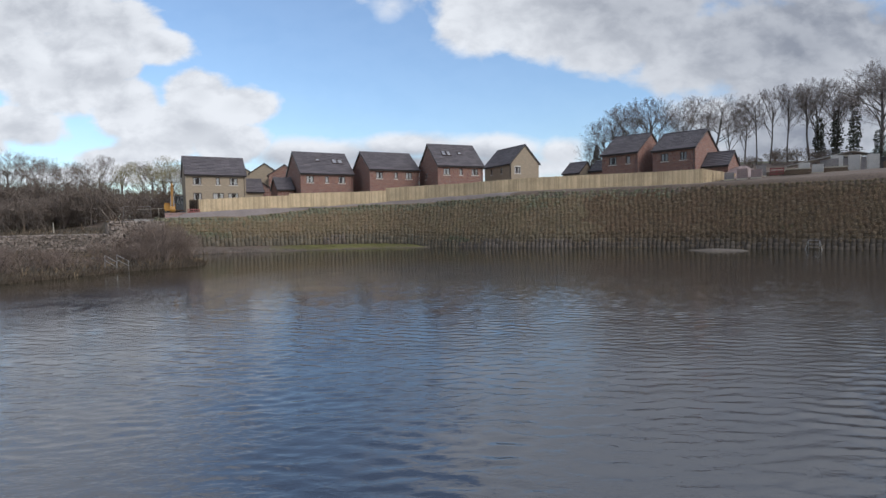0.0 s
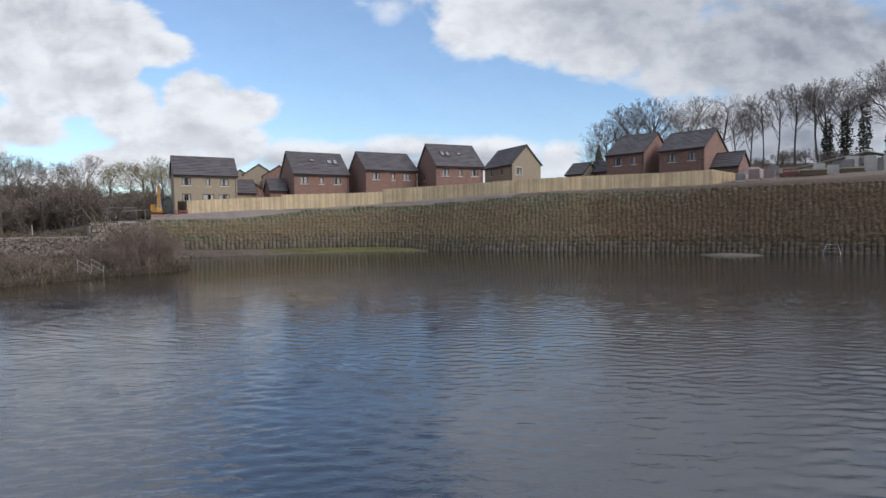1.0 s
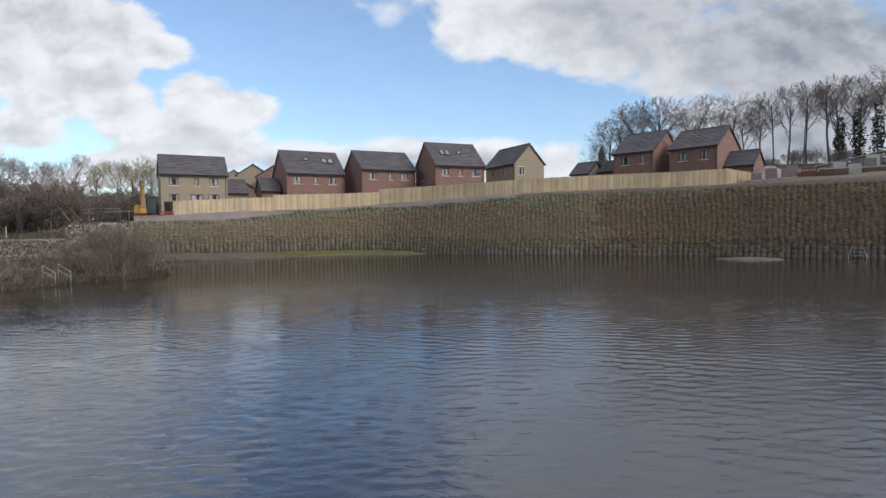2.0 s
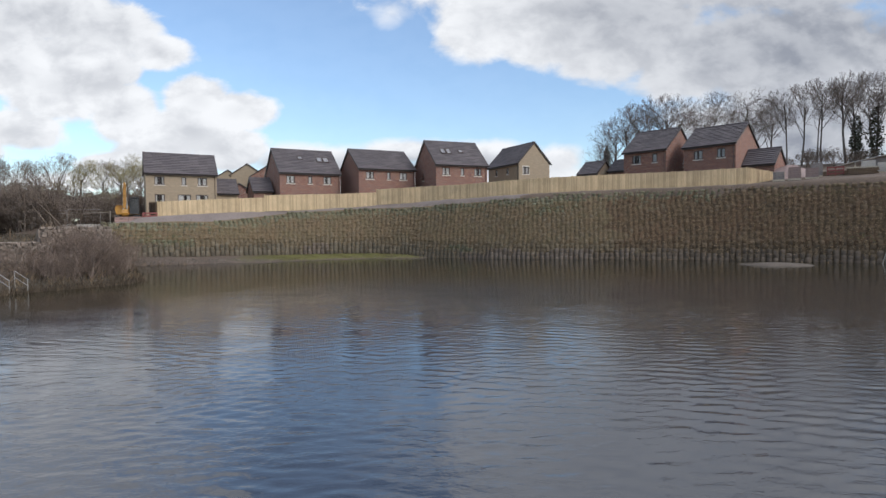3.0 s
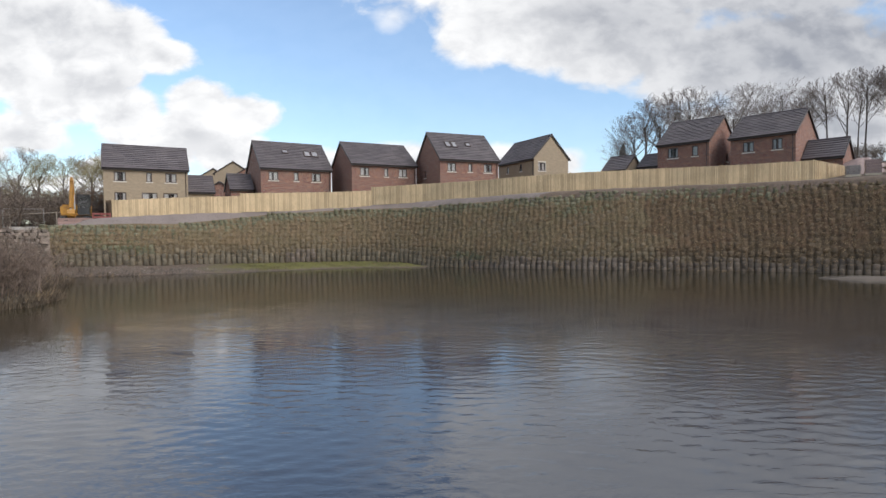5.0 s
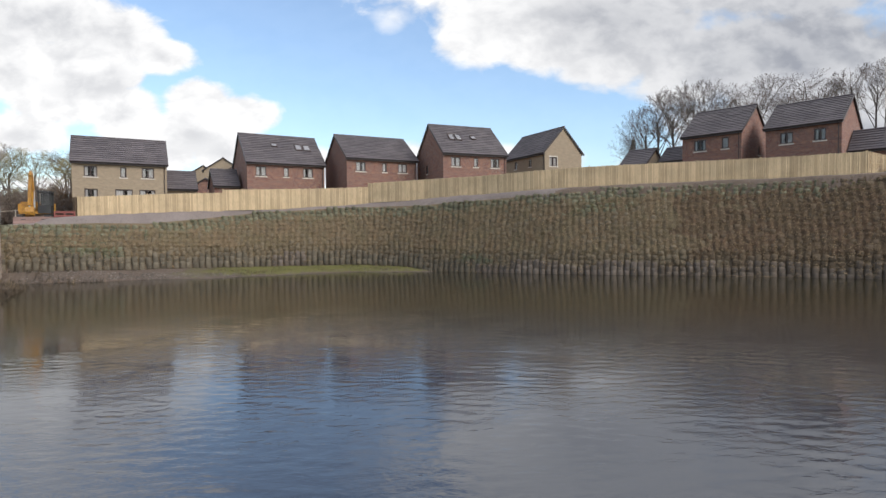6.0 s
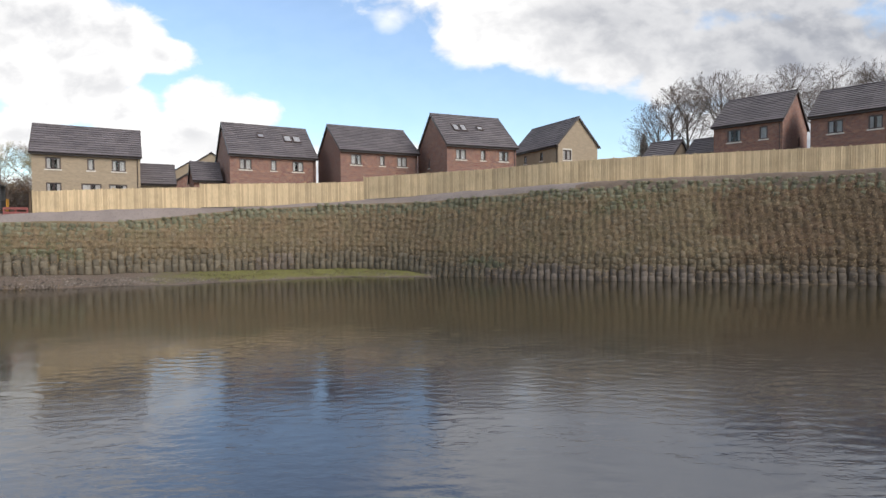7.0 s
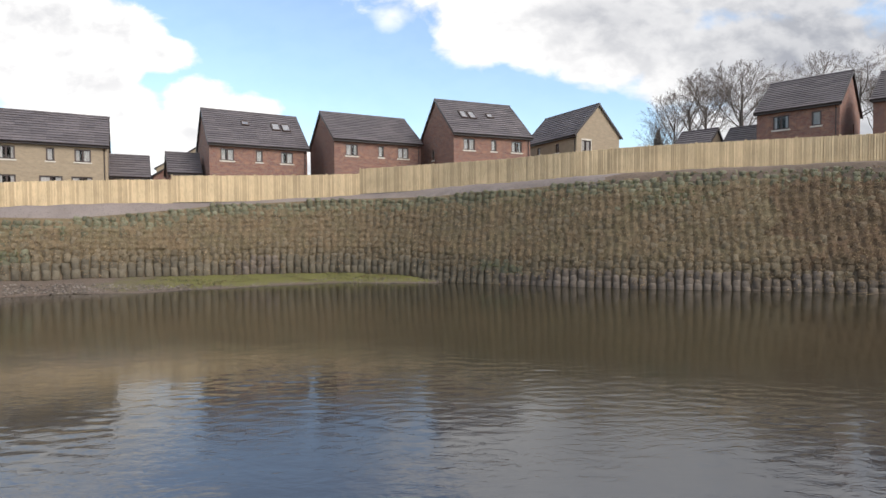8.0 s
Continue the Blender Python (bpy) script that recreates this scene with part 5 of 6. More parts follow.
# short grass along the mossy flat
flat_r = random.Random(31)
mb = MB()
for _ in range(2600):
    x = flat_r.uniform(-24, -2)
    y = float(np.interp(x, [p[0] for p in EDGE], [p[1] for p in EDGE])) + flat_r.uniform(-3.8, 1.2)
    z = ground_z(x, y)
    if z < 0.16 or noise.noise((x * 0.6, y * 0.9, 2.0)) < -0.05:
        continue
    blades(mb, Vector((x, y, z - 0.02)), Vector((0, 0, 1.0)), 4, 0.13, 0.022, 0.8, flat_r, 0 if flat_r.random() < 0.75 else 1)
solid("flat_grass", mb, [green_grass, dead_grass], pose(0, 0, 0), "short green grass on the muddy flat", "grass", kind="stuff")
# dead grass and reeds on the west shore
shore_r = random.Random(21)
mb = MB()
placed = 0
while placed < 7000:
    x, y = shore_r.uniform(-60, -24), shore_r.uniform(26, 76)
    zc, cv = land(x, y)
    if cv[0] != 6 and not (cv[0] == 1):
        continue
    placed += 1
    tall = shore_r.uniform(0.25, 0.75)
    blades(mb, Vector((x, y, float(zc[0]) - 0.03)), Vector((0, 0, 1.2)), 5, tall, 0.022, 0.5, shore_r, 0 if shore_r.random() < 0.8 else 1)
for (xa, ya), (xb, yb) in zip(SHORE[5:], SHORE[6:]):
    for _ in range(int(70 * math.dist((xa, ya), (xb, yb)))):
        u = shore_r.random()
        x, y = xa + (xb - xa) * u - abs(shore_r.gauss(0, 0.9)) + 0.35, ya + (yb - ya) * u + shore_r.uniform(-0.4, 0.4)
        blades(mb, Vector((x, y, max(ground_z(x, y), -0.05) - 0.03)), Vector((0, 0, 1.2)), 4, shore_r.uniform(0.2, 0.6), 0.022, 0.7, shore_r, 0)
solid("shore_grass", mb, [reed, dead_grass], pose(0, 0, 0), "dead brown grass and reeds along the shore", "grass", kind="stuff")

# ---- stone walls west of the bag wall ----


def stone_data(seed):
    r = random.Random(seed)
    mb = MB()
    pts = []
    for sx in (-1, 1):
        for sy in (-1, 1):
            for sz in (-1, 1):
                pts.append(Vector((sx * 0.5 * r.uniform(0.8, 1), sy * 0.5 * r.uniform(0.8, 1), sz * 0.5 * r.uniform(0.8, 1))))
    bm = bmesh.new()
    for p in pts:
        bm.verts.new(p)
    bmesh.ops.convex_hull(bm, input=bm.verts)
    bmesh.ops.bevel(bm, geom=bm.edges[:], offset=0.09, segments=1, affect="EDGES")
    me = bpy.data.meshes.new("stone")
    bm.to_mesh(me)
    bm.free()
    me.materials.append(stone)
    return me


stone_joined = mottled("rubble_stone", (0.255, 0.203, 0.165), (0.19, 0.15, 0.123), (0.11, 0.088, 0.074), 1.1, 9.0, 0.92, 0.05, 0.35)
pebble = mottled("muddy_pebbles", (0.185, 0.150, 0.122), (0.140, 0.114, 0.094), (0.09, 0.074, 0.062), 1.1, 9.0, 0.92, 0.02, 0.35)
STONES = [stone_data(s) for s in range(6)]


def lay_stones(parent, p, q, z0, top, row_h, lengths, r, limit, rest):
    """Rough courses of blocks along a face from p to q."""
    made = 0
    span = math.dist(p, q)
    ang = math.degrees(math.atan2(q[1] - p[1], q[0] - p[0]))
    ex, ey = (q[0] - p[0]) / span, (q[1] - p[1]) / span
    k = 0
    while z0 + k * row_h < top - 0.1:
        u = -r.uniform(0, 0.3)
        while u < span:
            ln, hh = r.uniform(*lengths) * r.choice((0.7, 1.0, 1.3)), row_h * r.uniform(0.8, 1.25)
            if made < limit:
                st = part("stone", STONES[r.randrange(6)], None, parent)
                st.matrix_basis = pose(p[0] + ex * (u + ln / 2), p[1] + ey * (u + ln / 2), z0 + (k + 0.5) * row_h, r.uniform(-10, 10), r.uniform(-10, 10), ang + r.uniform(-12, 12)) @ Matrix.Diagonal((ln * 1.06, 0.75 * r.uniform(0.7, 1.25), hh * 1.12, 1))
            else:
                me = STONES[r.randrange(6)]
                m_ = pose(p[0] + ex * (u + ln / 2), p[1] + ey * (u + ln / 2), z0 + (k + 0.5) * row_h, r.uniform(-10, 10), r.uniform(-10, 10), ang + r.uniform(-12, 12)) @ Matrix.Diagonal((ln * 1.06, 0.75 * r.uniform(0.7, 1.25), hh * 1.12, 1))
                rest.add([m_ @ v.co for v in me.vertices], [tuple(f.vertices) for f in me.polygons])
            made += 1
            u += ln
        k += 1
    return made


wall_r = random.Random(3)
stone_wall = thing("stone_wall", pose(0, 0, 0), "grey stone block wall at the end of the bag wall", "stone wall")
stone_wall["kind"] = "structure"
spare = MB()
lay_stones(stone_wall, (-36.8, 73.05), (-41, 69), 0.7, 4.45, 0.27, (0.25, 0.6), wall_r, 290, spare)
if spare.f:
    part("stones", spare, stone_joined, stone_wall, kind="stuff")
mb = MB()
mb.box((0, -0.2, 0.5), (6.6, 0.9, 4.3), 0, pose(-36.7, 73.45, 0, 0, 0, math.degrees(math.atan2(-4.5, -4.7))) @ Matrix.Diagonal((1, -1, 1, 1)))
part("wall_core", mb, stone, stone_wall)
rubble_wall = thing("rubble_wall", pose(0, 0, 0), "low wall of pale rough stones along the west shore", "stone wall")
rubble_wall["kind"] = "structure"
left, rubble = 300, MB()
for (p, q), zt in zip(zip(WEST_WALL[1:], WEST_WALL[2:]), WEST_TOP[1:]):
    left -= lay_stones(rubble_wall, p, q, 0.9, zt, 0.21, (0.16, 0.42), wall_r, max(left, 0), rubble)
for (p, q), zt in zip(zip(WEST_WALL[1:], WEST_WALL[2:]), WEST_TOP[1:]):
    mb = MB()
    ln = math.dist(p, q)
    mb.box((0, 0.0, 0.4), (ln, 0.9, zt - 0.12), 0, pose(p[0], p[1], 0, 0, 0, math.degrees(math.atan2(q[1] - p[1], q[0] - p[0]))) @ Matrix.Diagonal((1, -1, 1, 1)))
    part("wall_core", mb, stone, rubble_wall)
if rubble.f:
    part("stones", rubble, stone_joined, rubble_wall, kind="stuff")

# shingle spit and scattered stones at the foot of the wall
mb = MB()
n_a = 28
for ring, (rs, zz) in enumerate(((1.0, -0.12), (0.75, 0.10), (0.4, 0.22))):
    for j in range(n_a):
        a0 = 2 * math.pi * j / n_a
        w = 0.9 + 0.42 * noise.noise((math.cos(a0) * 2.4, math.sin(a0) * 2.4, ring * 0.4))
        mb.v.append((31.4 + 3.4 * rs * w * math.cos(a0) + 0.9 * rs * math.sin(a0), 65.0 + 2.0 * rs * w * math.sin(a0) - 1.6 * rs * math.cos(a0), zz))
mb.v.append((31.4, 65.0, 0.27))
for ring in range(2):
    for j in range(n_a):
        mb.f.append((ring * n_a + j, ring * n_a + (j + 1) % n_a, (ring + 1) * n_a + (j + 1) % n_a, (ring + 1) * n_a + j))
mb.f += [(2 * n_a + j, 2 * n_a + (j + 1) % n_a, 3 * n_a) for j in range(n_a)]
mb.i = [0] * len(mb.f)
solid("shingle_spit", mb, shingle, pose(0, 0, 0), "pale shingle spit just above the water", "shingle", smooth=True, kind="structure")
peb = random.Random(9)
mb = MB()
for _ in range(1500):
    if peb.random() < 0.7:
        x, y = peb.uniform(-37, -20), 0.0
    else:
        x, y = peb.uniform(-24, -1), 0.0
    ey_ = float(np.interp(x, [p[0] for p in EDGE], [p[1] for p in EDGE]))
    y = ey_ - float(np.interp(x, SPREAD_X, SPREAD_W)) + peb.uniform(-0.15, 2.2 if x < -20 else 1.4)
    s = peb.uniform(0.03, 0.10) * (1.4 if x < -25 else 1.0)
    z = ground_z(x, y)
    c = Vector((x, y, z + s * 0.2))
    top = [c + Vector((math.cos(k * 1.2566) * s * peb.uniform(0.7, 1.1), math.sin(k * 1.2566) * s * peb.uniform(0.7, 1.1), 0)) for k in range(5)]
    mb.add(top + [c + Vector((0, 0, s * 0.6)), c - Vector((0, 0, s * 0.6))], [(k, (k + 1) % 5, 5) for k in range(5)] + [((k + 1) % 5, k, 6) for k in range(5)])
solid("beach_stones", mb, [pebble], pose(0, 0, 0), "small pale stones scattered on the muddy beach", "stones", kind="stuff")
mb = MB()
for _ in range(14):
    x = peb.uniform(21, 27)
    ey_ = float(np.interp(x, [p[0] for p in EDGE], [p[1] for p in EDGE]))
    a_ = Vector((x, ey_ - peb.uniform(0.2, 0.9), peb.uniform(0.0, 0.06)))
    b_ = a_ + Vector((peb.uniform(0.3, 1.1), peb.uniform(-0.3, 0.3), peb.uniform(-0.03, 0.08)))
    mb.tube(a_, b_, 0.014, 0.008, 4)
solid("drift_twigs", mb, [dead_grass], pose(0, 0, 0), "pale driftwood and dead reeds lying at the water's edge", "driftwood", kind="stuff")

# ---- handrails at the steps ----


def rails(name, p, q, height, label, group):
    """A galvanised handrail of two bars on two posts."""
    p, q = Vector(p), Vector(q)
    ob = thing(name, Matrix.Translation(p), label, "handrail", group)
    d = q - p
    for hz in (height, height * 0.5):
        mb = MB()
        mb.tube(Vector((0, 0, hz)), d + Vector((0, 0, hz)), 0.024, 0.024, 6)
        part("bar", mb, zinc, ob)
    for u in (0.0, 0.95):
        mb = MB()
        mb.tube(d * u + Vector((0, 0, -0.3)), d * u + Vector((0, 0, height)), 0.022, 0.022, 6)
        part("post", mb, zinc, ob)
    return ob


rails("handrail", (-29.0, 48.3, 0.55), (-27.4, 47.4, 0.02), 0.85, "galvanised handrail sloping down to the water", "handrails at the shore")
rails("handrail", (-28.5, 49.2, 0.55), (-26.9, 48.3, 0.02), 0.85, "galvanised handrail sloping down to the water", "handrails at the shore")
rails("handrail", (-37.7, 56.0, 0.35), (-41.0, 56.6, -0.3), 1.15, "pale timber handrail on the shore", "handrails at the shore")

# steel ladder in the water below the wall
step = thing("water_ladder", pose(42.3, 64.7, 0.1, 0, 0, -34) @ Matrix.Diagonal((0.7, 0.7, 0.7, 1)), "galvanised ladder with splayed rails standing in the water", "ladder")
for x0, x1 in ((-0.75, -1.25), (0.75, 1.25)):
    mb = MB()
    mb.tube((x0, 0, 1.35), (x1, -0.9, -0.6), 0.035, 0.035, 6)
    part("rail", mb, zinc, step)
    mb = MB()
    mb.tube((x0, 0, 1.35), (x0, 0.5, -0.6), 0.035, 0.035, 6)
    part("post", mb, zinc, step)
for zz in (1.35, 0.75, 0.2):
    mb = MB()
    mb.tube((-0.75, 0.0 + (1.35 - zz) * 0.2, zz), (0.75, 0.0 + (1.35 - zz) * 0.2, zz), 0.032, 0.032, 6)
    part("rung", mb, zinc, step)

# two pale poles against the wall
for x, y, tip in ((34.0, 71.2, 0.5), (35.2, 70.7, 0.3)):
    mb = MB()
    mb.tube((0, 0, 0), (tip, 1.0, 2.4), 0.03, 0.025, 6)
    pole = thing("marker_pole", pose(x, y, 1.35), "thin pale pole leaning on the bag wall", "pole", "poles on the bag wall")
    part("shaft", mb, pale_wood, pole)
    mb = MB()
    mb.tube((tip, 1.0, 2.38), (tip, 1.0, 2.46), 0.034, 0.034, 6)
    part("cap", mb, white_sheet, pole)

# ---- the corner of the site by the excavator ----
ex_z = ground_z(-38.85, 80.4)
ex = thing("excavator", pose(-38.85, 80.4, ex_z, 0, 0, 28), "orange-yellow tracked excavator with a raised boom, parked on the site", "excavator")
for sx in (-1.0, 1.0):
    mb = MB()
    n_t = 12
    prof = [(1.55 * max(-1, min(1, 1.25 * math.cos(2 * math.pi * j / n_t))), 0.42 + 0.40 * max(-1, min(1, 1.3 * math.sin(2 * math.pi * j / n_t)))) for j in range(n_t)]
    for side in (-0.27, 0.27):
        mb.v.extend((sx + side, py_, pz_) for py_, pz_ in prof)
    mb.f = [(j, (j + 1) % n_t, n_t + (j + 1) % n_t, n_t + j) for j in range(n_t)] + [tuple(range(n_t - 1, -1, -1)), tuple(range(n_t, 2 * n_t))]
    mb.i = [0] * len(mb.f)
    part("track", mb, black_steel, ex)
mb = MB()
mb.box((-1.2, -1.0, 0.85), (1.2, 1.7, 1.1))
mb.box((-1.25, 0.2, 1.1), (0.1, 1.8, 2.0))
mb.box((-1.25, -0.9, 1.1), (-0.45, 0.2, 1.75))
mb.box((-1.2, 1.5, 1.05), (1.2, 2.0, 1.9))
part("body", mb, machine_yellow, ex)
mb = MB()
for x0, x1, y0, y1 in ((0.25, 0.35, -1.1, -1.0), (1.15, 1.25, -1.1, -1.0), (0.25, 0.35, 0.5, 0.6), (1.15, 1.25, 0.5, 0.6)):
    mb.box((x0, y0, 1.1), (x1, y1, 2.85))
mb.box((0.2, -1.15, 2.85), (1.3, 0.65, 2.98))
mb.box((0.25, -1.08, 0.9), (1.25, 0.58, 1.65))
mb.box((0.27, 0.45, 1.6), (1.23, 0.55, 2.86))
cab = part("cab", mb, black_steel, ex, "black operator's cab")
mb = MB()
mb.box((0.36, -1.07, 1.56), (1.14, -1.05, 2.84))
part("cab_window", mb, glass, cab)
mb = MB()
mb.box((-0.40, -0.95, 1.0), (-0.02, -0.35, 1.35))
mb.beam((-0.21, -0.6, 1.1), (-0.21, -0.55, 2.9), 0.36, 0.50)
mb.beam((-0.21, -0.55, 2.75), (-0.19, -1.10, 4.50), 0.32, 0.40)
part("boom", mb, machine_yellow, ex)
mb = MB()
mb.beam((-0.20, -1.00, 4.62), (-0.20, -1.30, 4.20), 0.22, 0.36)
mb.beam((-0.20, -1.15, 4.45), (-0.28, -1.7, 1.6), 0.22, 0.28)
part("arm", mb, arm_paint, ex, "oil-stained orange arm")
for sx in (-0.40, -0.02):
    mb = MB()
    mb.tube((sx, -0.95, 1.25), (sx, -0.88, 2.2), 0.075, 0.075, 8)
    mb.tube((sx, -0.88, 2.2), (sx, -0.82, 2.95), 0.045, 0.045, 8)
    part("ram", mb, zinc, ex)
mb = MB()
for j in range(5):
    a0, a1 = math.pi * (0.1 + 0.2 * j), math.pi * (0.3 + 0.2 * j)
    mb.add([(-0.54, -1.75 - 0.5 * math.sin(a0), 1.0 + 0.45 * math.cos(a0)), (0.10, -1.75 - 0.5 * math.sin(a0), 1.0 + 0.45 * math.cos(a0)),
            (0.10, -1.75 - 0.5 * math.sin(a1), 1.0 + 0.45 * math.cos(a1)), (-0.54, -1.75 - 0.5 * math.sin(a1), 1.0 + 0.45 * math.cos(a1))], [(0, 1, 2, 3)])
mb.box((-0.54, -1.85, 0.6), (-0.49, -1.45, 1.4))
mb.box((0.05, -1.85, 0.6), (0.10, -1.45, 1.4))
part("bucket", mb, arm_paint, ex)


def heap(name, x, y, rx, ry, h, mat, label, category, seed, group=""):
    """A loose heap with an uneven surface."""
    mb, n_a, n_r = MB(), 22, 6
    z = ground_z(x, y) - 0.15
    for k in range(n_r):
        u = 1 - k / n_r
        for j in range(n_a):
            a0 = 2 * math.pi * j / n_a
            w = u * (1 + 0.25 * noise.noise((math.cos(a0) * 1.5 + seed, math.sin(a0) * 1.5, u * 2)))
            mb.v.append((rx * w * math.cos(a0), ry * w * math.sin(a0), h * (1 - u ** 1.6) * (1 + 0.2 * noise.noise((a0 * 2, u * 3, seed)))))
    mb.v.append((0, 0, h))
    for k in range(n_r - 1):
        for j in range(n_a):
            mb.f.append((k * n_a + j, k * n_a + (j + 1) % n_a, (k + 1) * n_a + (j + 1) % n_a, (k + 1) * n_a + j))
    mb.f += [((n_r - 1) * n_a + j, (n_r - 1) * n_a + (j + 1) % n_a, n_r * n_a) for j in range(n_a)]
    mb.i = [0] * len(mb.f)
    return solid(name, mb, mat, pose(x, y, z), label, category, group, smooth=True)


heap("spoil_heap", 48.5, 86.0, 7.0, 2.5, 1.9, site_mud, "long brown spoil heap on the site", "spoil heap", 2.0)
heap("rubble_heap", 42.3, 80.2, 3.6, 1.5, 1.9, pink_wrap, "heap of pinkish brick rubble beside the fence end", "rubble heap", 5.0)
heap("spoil_heap", 59.0, 100.0, 9.0, 3.0, 2.4, site_mud, "broad heap of brown earth below the trees", "spoil heap", 3.0)
mb = MB()
mb.box((-2.6, -0.5, -0.3), (2.6, 0.5, 0.16))
solid("concrete_slab", mb, concrete, pose(-39.6, 76.6, ground_z(-39.6, 76.6), 0, 0, 36), "pale concrete slab along the wall top", "slab")


def low_barrier(x, y, rot):
    """A faded plastic barrier block with a sloped foot."""
    b = thing("low_barrier", pose(x, y, ground_z(x, y), 0, 0, rot), "faded red plastic barrier block", "barrier", "low barriers")
    mb = MB()
    prof = [(-0.24, -0.05), (0.24, -0.05), (0.24, 0.12), (0.10, 0.32), (0.08, 0.70), (-0.08, 0.70), (-0.10, 0.32), (-0.24, 0.12)]
    for px in (-0.7, 0.7):
        mb.v.extend((px, py_, pz_) for py_, pz_ in prof)
    mb.f = [(j, (j + 1) % 8, 8 + (j + 1) % 8, 8 + j) for j in range(8)] + [tuple(range(7, -1, -1)), tuple(range(8, 16))]
    mb.i = [0] * len(mb.f)
    part("block", mb, faded_red, b)
    mb = MB()
    mb.box((-0.16, -0.11, 0.44), (0.16, 0.11, 0.50))
    part("grip_slot", mb, black_steel, b)


def barrier(x, y, rot):
    b = thing("barrier", pose(x, y, ground_z(x, y), 0, 0, rot), "red plastic site barrier", "barrier", "red barriers")
    mb = MB()
    for zz in (0.25, 0.6, 0.95):
        mb.box((-0.8, -0.03, zz - 0.09), (0.8, 0.03, zz + 0.09))
    part("rail", mb, red_plastic, b)
    for px in (-0.75, 0.0, 0.75):
        mb = MB()
        mb.box((px - 0.06, -0.04, 0.0), (px + 0.06, 0.04, 1.05))
        part("upright", mb, red_plastic, b)
    for px in (-0.7, 0.7):
        mb = MB()
        mb.box((px - 0.08, -0.3, 0.0), (px + 0.08, 0.3, 0.09))
        part("foot", mb, black_steel, b)


low_barrier(-38.0, 77.6, 36)
low_barrier(-36.85, 78.45, 36)
barrier(-35.5, 79.3, 30)
barrier(44.4, 75.6, -30)


def mesh_panel(x, y, rot, group):
    """A welded-mesh site fence panel on block feet."""
    f = thing("site_fence", pose(x, y, ground_z(x, y), 0, 0, rot), "galvanised mesh site fence panel", "fence panel", group)
    mb = MB()
    for a_, b_ in (((-1.7, 0, 0.1), (-1.7, 0, 2.0)), ((1.7, 0, 0.1), (1.7, 0, 2.0)), ((-1.7, 0, 2.0), (1.7, 0, 2.0)), ((-1.7, 0, 0.15), (1.7, 0, 0.15))):
        mb.tube(a_, b_, 0.025, 0.025, 6)
    part("panel_tube", mb, zinc, f)
    mb = MB()
    for j in range(1, 24):
        px = -1.7 + 3.4 * j / 24
        mb.tube((px, 0, 0.15), (px, 0, 2.0), 0.005, 0.005, 3, cap=False)
    for zz in (0.6, 1.1, 1.6):
        mb.tube((-1.7, 0, zz), (1.7, 0, zz), 0.006, 0.006, 3, cap=False)
    part("wire_mesh", mb, zinc, f, kind="stuff")
    for px in (-1.7, 1.7):
        mb = MB()
        mb.box((px - 0.11, -0.3, -0.05), (px + 0.11, 0.3, 0.13))
        part("foot_block", mb, concrete, f)


for j, (x, y, r_) in enumerate([(-43.6, 79.4, 25), (-46.8, 78.0, 27), (-50.0, 76.6, 22)]):
    mesh_panel(x, y, r_, "site fence panels")
mb_line = [(-51, 78.8), (-46, 80.6), (-41.5, 81.2), (-37.6, 80.6)]
rail_fence = thing("rail_fence", pose(0, 0, 0), "thin pale rail on timber posts beside the site", "fence")
for (x0, y0), (x1, y1) in zip(mb_line, mb_line[1:]):
    mb = MB()
    mb.tube((x0, y0, ground_z(x0, y0) + 1.55), (x1, y1, ground_z(x1, y1) + 1.55), 0.03, 0.03, 6)
    part("rail", mb, pale_wood, rail_fence)
    mb = MB()
    mb.tube((x0, y0, ground_z(x0, y0) - 0.3), (x0, y0, ground_z(x0, y0) + 1.65), 0.05, 0.05, 6)
    part("post", mb, pale_wood, rail_fence)
post_fence = thing("post_fence", pose(0, 0, 0), "old wire fence on grey timber posts", "fence")
for j in range(13):
    u = j / 12
    x, y = -46 - 34 * u, 71 - 14 * u
    z = ground_z(x, y)
    mb = MB()
    mb.tube((x, y, z - 0.3), (x + peb.uniform(-0.08, 0.08), y, z + peb.uniform(1.0, 1.35)), 0.06, 0.05, 6)
    part("post", mb, pale_wood if j % 4 == 1 else old_wood, post_fence)

# ---- building materials east of the fence ----


def pallet(x, y, rot, w, d, h, mat, label, group):
    z = ground_z(x, y)
    p = thing("pallet_stack", pose(x, y, z, 0, 0, rot), label, "pallet", group)
    mb = MB()
    for yy in (-d / 2 + 0.06, 0, d / 2 - 0.06):
        mb.box((-w / 2, yy - 0.05, -0.05), (w / 2, yy + 0.05, 0.11))
    mb.box((-w / 2, -d / 2, 0.11), (w / 2, d / 2, 0.14))
    part("pallet", mb, pale_wood, p)
    rows = max(2, round(h / 0.25))
    for k in range(rows):
        mb = MB()
        j_ = rng.uniform(-0.02, 0.02)
        mb.box((-w / 2 + 0.03 + j_, -d / 2 + 0.03, 0.14 + k * h / rows), (w / 2 - 0.03 + j_, d / 2 - 0.03, 0.14 + (k + 0.93) * h / rows))
        part("block_layer", mb, mat, p)


